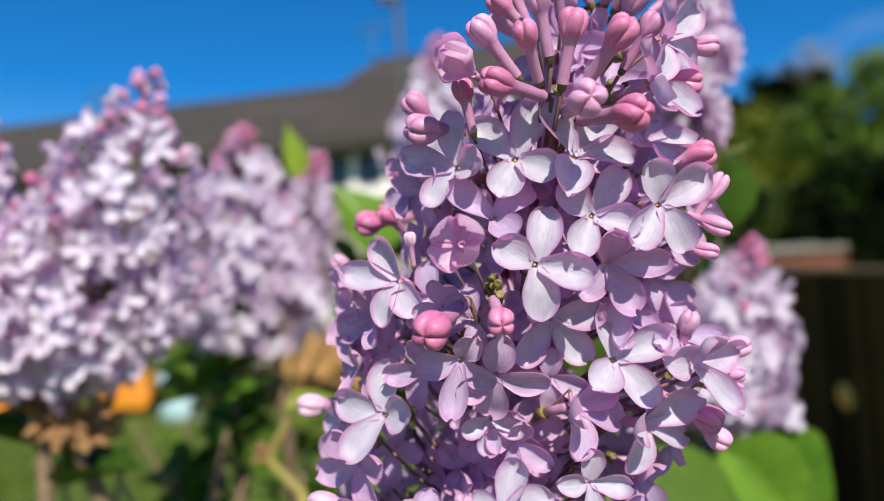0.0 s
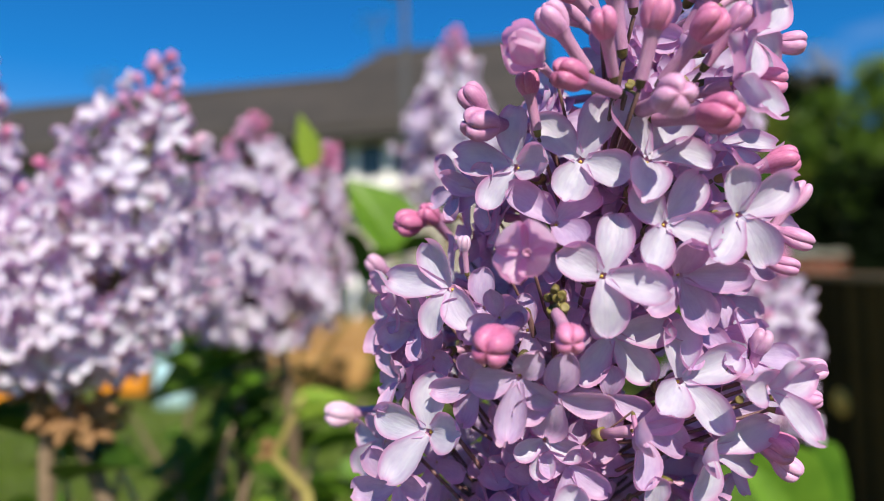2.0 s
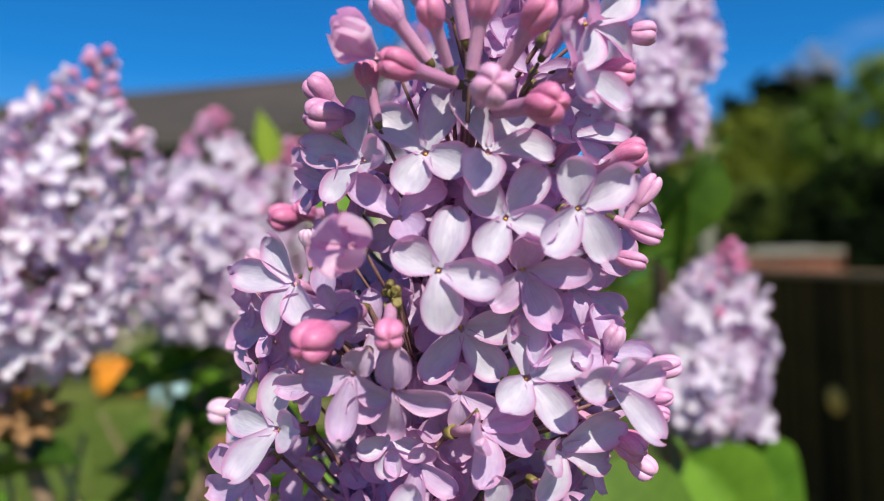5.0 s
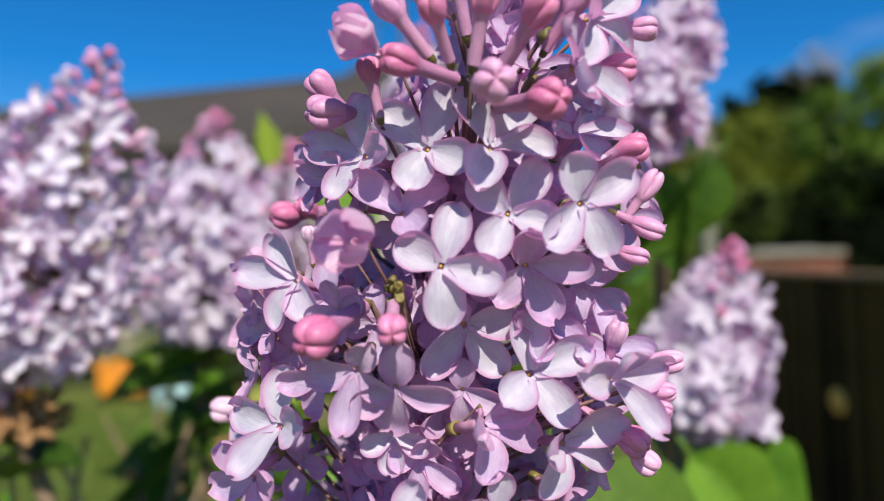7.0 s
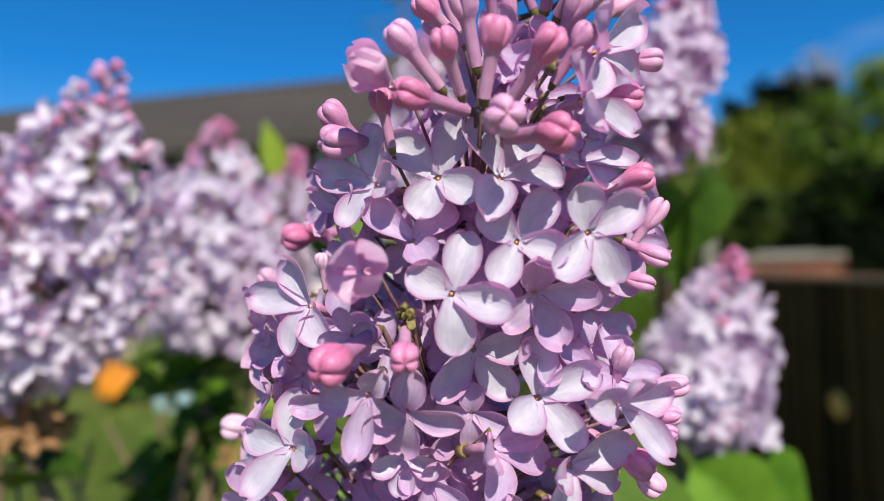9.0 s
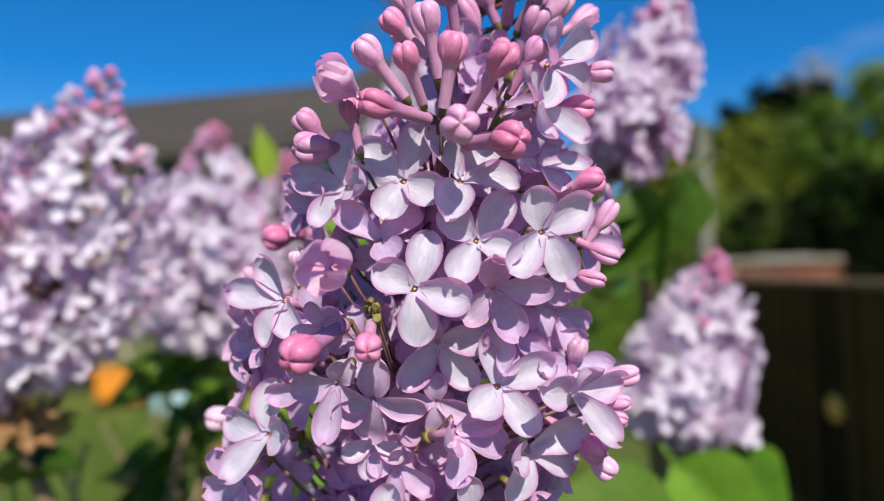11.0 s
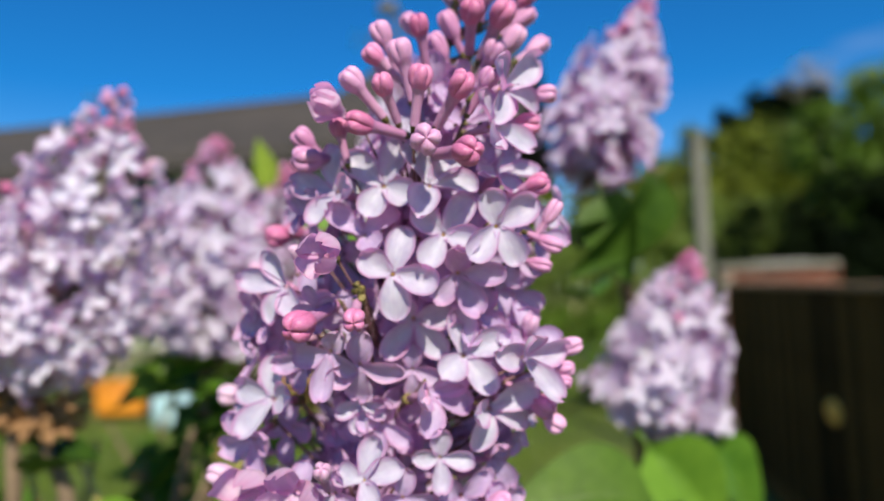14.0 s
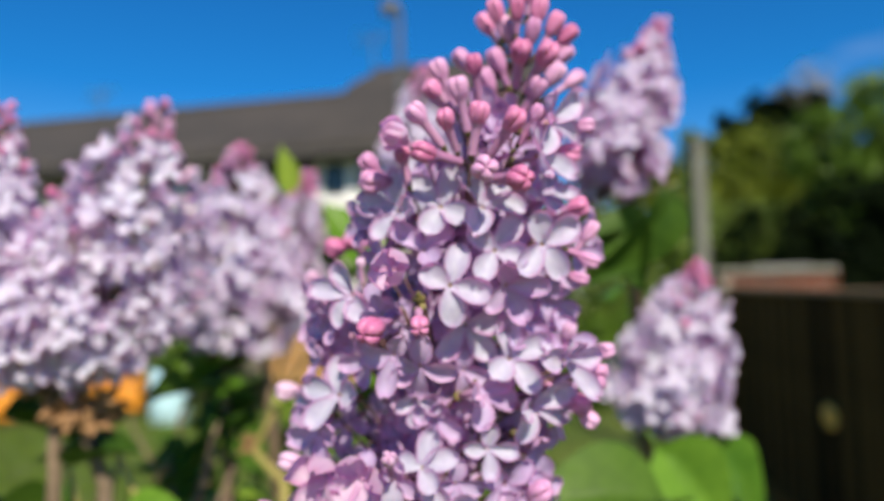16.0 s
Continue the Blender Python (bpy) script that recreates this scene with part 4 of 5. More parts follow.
b = branch("lilac branch with dark drooping leaves", [(0.32, 0.84, 0), (0.28, 0.72, 0.9), (0.2150, 0.5750, 1.5200), (0.1850, 0.4750, 1.5800), (0.1640, 0.4235, 1.6080)], [0.012, 0.009, 0.005, 0.004, 0.0028])
put_leaf(b, (0.1780, 0.3899, 1.5958), (0.1460, 0.3838, 1.5500), (0.5, -0.8, -0.40), LEAF_DARK, 1, 0.95, root=(0.152, 0.432, 1.585))
put_leaf(b, (0.1560, 0.4000, 1.5908), (0.1640, 0.3930, 1.5492), (-0.3, -0.8, -0.35), LEAF_DARK, 0, root=(0.152, 0.432, 1.575))
leafy(b, (0.1600, 0.4313, 1.5810), 27, 2, (LEAF, LEAF_DARK), 0.05, 0.05)
b = branch("lilac stem at the edge of the bush", [(-0.33, 0.66, 0), (-0.26, 0.5, 0.9), (-0.1785, 0.4133, 1.4730), (-0.1759, 0.4070, 1.5270)], [0.011, 0.008, 0.004, 0.0025])
leafy(b, (-0.1767, 0.4113, 1.5090), 28, 7, (LEAF, LEAF_DARK, LEAF_LIME), 0.05, 0.16)
for k, (x, y, top, mat) in enumerate(((-0.10, 0.53, 1.47, TWIG), (-0.055, 0.56, 1.45, TWIG), (-0.075, 0.47, 1.435, TWIG), (-0.03, 0.62, 1.47, TWIG), (-0.17, 0.55, 1.46, TWIG), (0.0, 0.6, 1.42, TWIG))):
    b = branch("bare brown twig among the lilac stems", [(x + 0.05, y + 0.15, 0), (x + 0.02, y + 0.08, 0.9), (x - 0.012, y + 0.02, top - 0.08), (x + 0.014, y, top)], [0.008, 0.006, 0.003, 0.0015], mat)
    leafy(b, (x + 0.01, y + 0.01, top), 30 + k, 4, (LEAF, LEAF_DARK, LEAF_LIME), 0.04, 0.14)


b = branch("lilac stem behind the largest flower cluster", [(0.10, 0.85, 0), (0.07, 0.76, 0.9), (0.050, 0.66, 1.52), (0.0500, 0.6380, 1.6180)], [0.012, 0.009, 0.005, 0.003])
leafy(b, (0.05, 0.65, 1.60), 29, 8, (LEAF, LEAF_DARK), 0.06, 0.2)
# thin crossing twigs and withered leaves low in the bush
r = random.Random(17)
for k in range(20):
    x, y = r.uniform(-0.22, 0.02), r.uniform(0.42, 0.72)
    top = 1.40 + 0.10 * r.random() - (0.03 if x > -0.06 else 0.0)
    lean, lean2 = r.uniform(-0.05, 0.05), r.uniform(-0.03, 0.03)
    b = branch("thin brown twig low in the lilac bush", [(x - lean * 2, y + 0.1, 0), (x - lean, y + 0.03, top - 0.25), (x, y, top - 0.05), (x + lean2, y - 0.01, top)], [0.005, 0.0035, 0.0022, 0.0011], r.choice((TWIG, TWIG, YOUNG)))
    for j in range(r.choice((1, 2, 3))):
        h = r.uniform(0.0, 0.10)
        out = Vector((r.uniform(-1, 1), r.uniform(-0.7, 0.3), r.uniform(-0.4, 0.5))).normalized()
        at = Vector((x, y, top - h))
        put_leaf(b, at + out * 0.006, at + out * r.uniform(0.02, 0.042), (r.uniform(-0.5, 0.5), -0.5, 0.8), r.choice((LEAF, LEAF_DARK, LEAF_DARK, LEAF_LIME, WITHERED)), k + j)


def husk(at, seed, size):
    """The withered remains of last year's flower head on a twig."""
    r = random.Random(seed)
    h = tagged(new("withered_husk"), "withered brown seed husk on a lilac twig", "husk", "withered husks on the lilac twigs")
    h.location = at
    for k in range(18):
        d = Vector((r.uniform(-1, 1), r.uniform(-1, 1), r.uniform(-0.4, 1))).normalized() * size * r.uniform(0.5, 1)
        part("husk_scale", rod(bmesh.new(), [(0, 0, 0), d * 0.6 + Vector((0, 0, size * 0.1)), d], [size * 0.05, size * r.uniform(0.10, 0.2), size * 0.03], 6), DRY, h)


husk((-0.1260, 0.4213, 1.4892), 1, 0.021)
husk((-0.1180, 0.4173, 1.4856), 2, 0.018)
husk((-0.1358, 0.4193, 1.4910), 3, 0.017)
husk((-0.0584, 0.5159, 1.4546), 4, 0.013)
husk((-0.1120, 0.4193, 1.4950), 5, 0.014)
husk((-0.1500, 0.4223, 1.5020), 6, 0.013)
b = branch("yellow-green young lilac shoot", [(-0.02, 0.62, 0.0), (-0.035, 0.56, 1.0), (-0.0397, 0.5213, 1.4325), (-0.0584, 0.5159, 1.4546), (-0.0468, 0.5133, 1.4748), (-0.0397, 0.5113, 1.4892)], [0.009, 0.006, 0.0034, 0.003, 0.002, 0.0015], YOUNG)
put_leaf(b, (-0.0432, 0.5133, 1.4820), (-0.0112, 0.5093, 1.4892), (0, -0.5, 0.8), LEAF_LIME, 0, 0.7)

# ---- ground ----
bm = bmesh.new()
bmesh.ops.create_grid(bm, x_segments=120, y_segments=120, size=1.0)
for v in bm.verts:
    v.co.x, v.co.y = [math.copysign(abs(c) ** 3, c) * 900 for c in (v.co.x, v.co.y)]
    v.co.z = 0.035 * noise.noise(Vector((v.co.x * 0.5, v.co.y * 0.5, 0))) if v.co.length < 60 else 0.0
tagged(part("ground", bm, GRASS), "green lawn in bright sun", "lawn", kind="structure")
bm = bmesh.new()
rows = []
for i in range(9):
    y = 2.2 + 0.36 * i
    c = -0.55 - 0.30 * (y - 2.2) + 0.25 * noise.noise(Vector((y, 3, 0)))
    rows.append([bm.verts.new((c + (-0.55 + 0.275 * j) * (1 + 0.3 * noise.noise(Vector((y, j, 1)))), y, 0.05 + (0.02 if 0 < j < 4 else -0.05))) for j in range(5)])
for a, b in zip(rows, rows[1:]):
    for j in range(4):
        bm.faces.new((a[j], a[j + 1], b[j + 1], b[j]))
tagged(part("garden_path", bm, SOIL), "bare trodden earth path across the lawn", "path", kind="structure")

# grass blades over the nearer lawn
r = random.Random(5)
verts, faces = [], []
for k in range(30000):
    y = 0.9 + 9.8 * r.random() ** 1.2
    x = r.uniform(-0.85, 0.25) * y - r.uniform(0.0, 1.0)
    c = -0.55 - 0.30 * (y - 2.2)
    if abs(x - c) < 0.5 and 2.1 < y < 5.2:
        continue
    h, w, a = r.uniform(0.05, 0.13), 0.006 * (0.6 + 0.12 * y), r.uniform(0, 6.28)
    dx, dy, lx, ly = w * math.cos(a), w * math.sin(a), r.uniform(-0.04, 0.04), r.uniform(-0.04, 0.04)
    i = len(verts)
    verts += [(x - dx, y - dy, 0), (x + dx, y + dy, 0), (x + lx, y + ly, h)]
    faces.append((i, i + 1, i + 2))
me = bpy.data.meshes.new("grass")
me.from_pydata(verts, [], faces)
me.materials.append(BLADE)
tagged(new("grass", me), "short green grass blades on the lawn", "grass", kind="stuff")

# ---- the terrace of houses ----
house = tagged(new("house"), "pale two-storey terraced house with brown tiled roof", "house")
H = Matrix.Translation((-3.48, 14.894, 0.13)) @ Matrix.Rotation(radians(-15), 4, "Z")
house.matrix_basis = H
bm = bmesh.new()
WINDOWS = [(1.33, 4.20, 3.72, 4.66), (-3.2, -1.2, 3.70, 4.70), (-8.2, -6.2, 3.70, 4.70), (-13.2, -11.2, 3.70, 4.70), (1.33, 4.2, 0.9, 2.1), (-3.2, -1.2, 0.9, 2.1)]
us = sorted({-22.0, 5.3, *(w[0] for w in WINDOWS), *(w[1] for w in WINDOWS)})
for u0, u1 in zip(us, us[1:]):
    holes = sorted((z0, z1) for a, b_, z0, z1 in WINDOWS if a <= (u0 + u1) / 2 <= b_)
    z = 0.0
    for z0, z1 in holes + [(4.90, 4.90)]:
        box(bm, u0, 0, z, u1, 0.25, z0)
        z = z1
box(bm, -22, 7.0, 0, 5.3, 7.25, 4.40)
box(bm, -22, 0.25, 0, -21.75, 7.0, 4.40)
box(bm, 5.05, 0.25, 0, 5.3, 7.0, 4.40)
bmesh.ops.remove_doubles(bm, verts=bm.verts, dist=0.0005)
part("wall", bm, RENDER, house, "pale rendered wall", False)


def ring_frame(u0, u1, z0, z1, t, y0, y1):
    bm = bmesh.new()
    outer, inner = ((u0, z0), (u1, z0), (u1, z1), (u0, z1)), ((u0 + t, z0 + t), (u1 - t, z0 + t), (u1 - t, z1 - t), (u0 + t, z1 - t))
    v = [[bm.verts.new((u, y, z)) for u, z in loop] for y in (y0, y1) for loop in (outer, inner)]
    for i in range(4):
        j = (i + 1) % 4
        for a, b in ((0, 1), (1, 3), (3, 2), (2, 0)):
            bm.faces.new((v[a][i], v[a][j], v[b][j], v[b][i]))
    return bm


def slope(bm, corners, thick=0.14):
    lo = [bm.verts.new(Vector(c)) for c in corners]
    hi = [bm.verts.new(Vector(c) + Vector((0, 0, thick))) for c in corners]
    bm.faces.new(lo[::-1])
    bm.faces.new(hi)
    for i in range(len(lo)):
        j = (i + 1) % len(lo)
        bm.faces.new((lo[i], lo[j], hi[j], hi[i]))


bm = bmesh.new()
slope(bm, [(-22.4, -0.45, 4.76), (0.85, -0.45, 4.76), (0.85, 3.2, 6.93), (-22.4, 3.2, 6.93)])
slope(bm, [(-22.4, 3.202, 6.93), (0.85, 3.202, 6.93), (0.85, 7.6, 4.2), (-22.4, 7.6, 4.2)])
part("roof", bm, ROOF, house, "weathered brown tiled roof", False)
bm = bmesh.new()
slope(bm, [(0.855, -0.46, 4.76), (5.6, -0.46, 4.76), (5.6, 4.2, 7.84), (1.22, 4.2, 7.84), (0.855, 3.3, 7.245)])
slope(bm, [(0.5, 3.25, 6.92), (1.21, 4.21, 7.83), (1.0, 8.2, 4.7), (0.5, 8.2, 4.7)])
slope(bm, [(1.22, 4.205, 7.84), (5.6, 4.205, 7.84), (5.6, 8.4, 4.7), (1.0, 8.4, 4.7)])
part("roof", bm, ROOF, house, "taller brown tiled roof with sloping end", False)
ridge_tile = mesh_of("ridge_tile", lathe(bmesh.new(), [(0.11, -0.2), (0.12, 0.2)], 8), ROOF)
for k in range(57):
    part("ridge_tile", ridge_tile, None, house).matrix_basis = Matrix.Translation((-22.2 + 0.405 * k, 3.2, 7.03)) @ Matrix.Rotation(radians(90), 4, "Y")
for k in range(10):
    part("ridge_tile", ridge_tile, None, house).matrix_basis = Matrix.Translation((1.4 + 0.405 * k, 4.2, 7.94)) @ Matrix.Rotation(radians(90), 4, "Y")
bm = bmesh.new()
box(bm, -22.2, -0.40, 4.68, 5.5, -0.004, 4.755)
box(bm, -22.2, -0.47, 4.56, 5.5, -0.403, 4.75)
part("soffit", bm, DARKWOOD, house, "black eaves board", False)
bm = bmesh.new()
rod(bm, [(-22.2, -0.54, 4.67), (5.5, -0.54, 4.63)], 0.06, 10)
part("gutter", bm, DARKWOOD, house, "black gutter")
# dark band across the top of the wall between two upper windows
part("dark_band", box(bmesh.new(), -1.0, -0.03, 3.9, 1.30, -0.003, 4.67, 0.004), DARKWOOD, house, "dark band under the eaves", False)
for u0, u1, z0, z1 in WINDOWS:
    w = part("window", ring_frame(u0, u1, z0, z1, 0.07, 0.06, 0.12), WHITE, house, "white window", False)
    n = 4 if u1 - u0 > 2.5 else 3
    for k in range(n + 1):
        u = u0 + (u1 - u0 - 0.08) * k / n
        part("frame", box(bmesh.new(), u - 0.04, 0.03, z0 + 0.002, u + 0.12, 0.13, z1 - 0.002, 0.008), WHITE, w, smooth=False)
        if k < n:
            part("pane", box(bmesh.new(), u + 0.10, 0.085, z0 + 0.07, u + 0.06 + (u1 - u0 - 0.08) / n - 0.08, 0.095, z1 - 0.07), GLASS, w, smooth=False)
    part("sill", box(bmesh.new(), u0 - 0.05, -0.07, z0 - 0.07, u1 + 0.05, 0.05, z0 - 0.003, 0.01), WHITE, w, smooth=False)
    part("panel", box(bmesh.new(), u0 + 0.075, 0.045, z0 + 0.075, u1 - 0.075, 0.055, z0 + 0.16, 0.004), WHITE, w, "white lower window panel", False)
    part("curtain", box(bmesh.new(), u0 + 0.1, 0.2, z0 + 0.05, u0 + 0.55, 0.23, z1 - 0.05), WHITE, w, smooth=False)
# added dark sheet; its colour stands in for the gloom of the rooms
bm = bmesh.new()
box(bm, -21.7, 0.6, 0.02, 5.0, 0.65, 4.4)
part("room_dark_sheet", bm, DARKWOOD, house, "dark sheet for the unlit rooms behind the windows", False)


def aerial(u, v, z0, z1, label):
    a = tagged(new("television_aerial"), label, "aerial", "aerials on the roof")
    a.matrix_basis = H @ Matrix.Translation((u, v, z0))
    part("mast", rod(bmesh.new(), [(0, 0, 0), (0, 0, z1 - z0)], 0.022, 8), STEEL, a)
    part("boom", rod(bmesh.new(), [(-0.55, 0.1, z1 - z0 - 0.08), (0.5, -0.1, z1 - z0 - 0.05)], 0.012, 6), STEEL, a)
    for k in range(7):
        part("element", rod(bmesh.new(), [(-0.5 + 0.15 * k, 0.09 - 0.03 * k, z1 - z0 - 0.30), (-0.5 + 0.15 * k, 0.09 - 0.03 * k, z1 - z0 + 0.15)], 0.007, 5), STEEL, a)


aerial(1.15, 4.15, 7.6, 8.95, "grey television aerial on the taller roof")
aerial(-6.6, 3.2, 6.9, 7.8, "grey television aerial on the roof ridge")

# ---- lamp post and white post ----
lp = tagged(new("street_lamp"), "grey steel street lamp before the house", "street lamp")
lp.location = (-0.27, 9.5, 0)
part("pole", rod(bmesh.new(), [(0, 0, 0), (0, 0, 1.2), (0.0, 0, 1.22), (0.0, 0, 5.7)], [0.075, 0.075, 0.048, 0.038], 14), STEEL, lp)
part("bracket", rod(bmesh.new(), [(0.0, 0, 5.6), (0.0, 0, 5.74), (-0.08, 0, 5.78)], 0.028, 8), STEEL, lp)
bm = bmesh.new()
box(bm, -0.26, -0.10, 5.72, 0.0, 0.10, 5.84, 0.035)
head = part("lamp_head", bm, STEEL, lp, "grey lamp head")
part("lens", box(bmesh.new(), -0.23, -0.08, 5.68, -0.08, 0.08, 5.717, 0.015), FELT, head, "dull lamp lens")
post = tagged(new("garden_post"), "pale grey concrete post with a cap", "post")
post.location = (2.775, 6.97, 0)
part("shaft", box(bmesh.new(), -0.06, -0.06, 0, 0.06, 0.06, 3.20, 0.012), WORN, post, smooth=False)
part("cap", box(bmesh.new(), -0.075, -0.075, 3.20, 0.075, 0.075, 3.26, 0.01), WORN, post, smooth=False)

# ---- wooden fence beside the lawn ----
fence = tagged(new("fence"), "weathered dark close-board fence in shade", "fence")
A, B = Vector((1.86, 1.2, 0)), Vector((3.13, 7.35, 0))
fence.matrix_basis = Matrix.Translation(A) @ Matrix.Rotation(math.atan2((B - A).y, (B - A).x), 4, "Z")
span = (B - A).length
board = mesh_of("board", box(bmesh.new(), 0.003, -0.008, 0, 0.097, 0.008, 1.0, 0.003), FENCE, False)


def fence_top(x):
    """The capping climbs gently away from the lawn."""
    return 1.507 + 0.04 * x


climb = Matrix.Rotation(-math.atan(0.04), 4, "Y")
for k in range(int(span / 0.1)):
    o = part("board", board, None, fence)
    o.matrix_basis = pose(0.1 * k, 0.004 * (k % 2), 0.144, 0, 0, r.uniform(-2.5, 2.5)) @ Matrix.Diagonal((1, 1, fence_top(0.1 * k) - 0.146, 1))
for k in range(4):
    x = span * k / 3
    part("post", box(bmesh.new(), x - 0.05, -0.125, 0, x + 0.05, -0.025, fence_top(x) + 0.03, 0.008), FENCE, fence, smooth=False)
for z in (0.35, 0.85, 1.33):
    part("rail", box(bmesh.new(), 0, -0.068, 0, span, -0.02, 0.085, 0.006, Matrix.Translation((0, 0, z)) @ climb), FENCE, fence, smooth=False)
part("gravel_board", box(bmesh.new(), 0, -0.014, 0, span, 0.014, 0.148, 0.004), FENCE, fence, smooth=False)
part("capping", box(bmesh.new(), -0.05, -0.045, 0, span + 0.05, 0.035, 0.036, 0.006, Matrix.Translation((0, 0, fence_top(0) - 0.001)) @ climb), CAPPING, fence, "capping rail with sunlight in its paler tone", False)
kx = (Vector((2.5194, 4.4012, 0)) - A).dot((B - A).normalized())
part("knot", lathe(bmesh.new(), [(0.072, 0.0), (0.066, 0.006), (0.02, 0.009)], 14, Matrix.Translation((kx, 0.012, 0.89)) @ Matrix.Rotation(radians(-90), 4, "X") @ Matrix.Diagonal((1.9, 1.1, 1, 1))), KNOT, fence, "knot in a board, brightened for a patch of sun")

# ---- low brick wall behind the fence ----
bw = tagged(new("brick_wall"), "low red brick wall with pale concrete coping", "wall", kind="structure")
bw.matrix_basis = Matrix.Translation((3.70, 8.75, 0.085)) @ Matrix.Rotation(radians(-14), 4, "Z")
part("core", box(bmesh.new(), 0, 0.012, 0, 1.24, 0.20, 1.91), MORTAR, bw, "mortar joints", False)
part("coping", box(bmesh.new(), -0.05, -0.05, 1.912, 1.32, 0.26, 1.98, 0.012), CONCRETE, bw, "pale concrete coping", False)
brick = mesh_of("brick", box(bmesh.new(), 0, 0, 0, 0.215, 0.10, 0.065, 0.004), BRICK, False)
for row in range(7):
    for k in range(5 if row % 2 else 6):
        o = part("brick", brick, None, bw)
        o.matrix_basis = pose(0.225 * k + (0.1125 if row % 2 else 0.0), r.uniform(-0.003, 0.003), 1.91 - 0.075 * (row + 1))
rest = bmesh.new()
for row in range(7, 24):
    for k in range(5):
        box(rest, 0.225 * k, 0, 1.91 - 0.075 * (row + 1), 0.225 * k + 0.215, 0.05, 1.975 - 0.075 * (row + 1))
tagged(part("brickwork", rest, BRICK, bw, "courses of red brick", False), kind="stuff")

shed = tagged(new("shed"), "low shed with pale felt roof behind the wall", "shed")
shed.matrix_basis = Matrix.Translation((5.5, 11.0, 0)) @ Matrix.Rotation(radians(-14), 4, "Z")
part("body", box(bmesh.new(), -0.30, 0, 0, 0.45, 1.6, 2.10, 0.02), DARKWOOD, shed, "dark boarded walls", False)
part("roof", box(bmesh.new(), -0.35, -0.12, 2.102, 0.50, 1.75, 2.24, 0.03), FELT, shed, "pale grey felt roof", False)

# ---- things across the lawn ----
pf = tagged(new("low_fence"), "low orange-brown wooden fence across the lawn", "fence")
pf.matrix_basis = Matrix.Translation((-2.75, 12.7, 0)) @ Matrix.Rotation(radians(-4), 4, "Z")
plank = mesh_of("plank", box(bmesh.new(), 0, -0.012, 0, 2.0, 0.012, 0.145, 0.005), PINE, False)
for k in range(8):
    o = part("plank", plank, None, pf)
    o.matrix_basis = pose(0.0, 0.006 * (k % 2), 0.05 + 0.15 * k)
for x in (0.06, 1.0, 1.9):
    part("post", box(bmesh.new(), x - 0.045, 0.02, 0, x + 0.045, 0.11, 1.28, 0.006), PINE, pf, smooth=False)

tub = tagged(new("water_butt"), "pale blue plastic water butt on the lawn", "barrel")
tub.location = (-3.80, 10.9, 0)
part("barrel", lathe(bmesh.new(), [(0.25, 0.0), (0.28, 0.02), (0.30, 0.40), (0.295, 0.76), (0.27, 0.80), (0.25, 0.79)], 24), BLUE, tub)
part("lid", lathe(bmesh.new(), [(0.285, 0.80), (0.29, 0.83), (0.24, 0.87), (0.02, 0.89)], 24), BLUE, tub, "pale blue lid")
part("tap", rod(bmesh.new(), [(0, -0.28, 0.12), (0, -0.36, 0.12), (0, -0.36, 0.08)], 0.015, 8), DARKWOOD, tub, "black tap")


def planter(at, wide, deep, label):
    p = tagged(new("planter"), label, "planter", "orange planters across the lawn")
    p.location = at
    bm = bmesh.new()
    box(bm, -wide, -deep, 0.08, wide, deep, 0.56, 0.05)
    part("trough", bm, ORANGE, p)
    bm = bmesh.new()
    for sx in (-1, 1):
        box(bm, sx * (wide + 0.03) - 0.03, -deep - 0.03, 0.54, sx * (wide + 0.03) + 0.03, deep + 0.03, 0.62, 0.015)
    for sy in (-1, 1):
        box(bm, -wide, sy * (deep + 0.002) - 0.03, 0.542, wide, sy * (deep + 0.002) + 0.03, 0.618, 0.015)
    part("rim", bm, ORANGE, p, "thick orange rim")
    part("earth", box(bmesh.new(), -wide + 0.04, -deep + 0.04, 0.54, wide - 0.04, deep - 0.04, 0.585), SOIL, p, "brown earth", False)
    for sx in (-1, 1):
        for sy in (-1, 1):
            part("leg", rod(bmesh.new(), [(sx * wide * 0.8, sy * deep * 0.7, 0.12), (sx * wide * 0.85, sy * deep * 0.8, -0.02)], 0.035, 8), DARKWOOD, p, "black leg")


planter((-4.95, 11.9, 0), 0.38, 0.22, "orange plastic planter on black legs")
planter((-6.45, 11.0, 0), 0.42, 0.22, "short orange plastic planter on black legs")


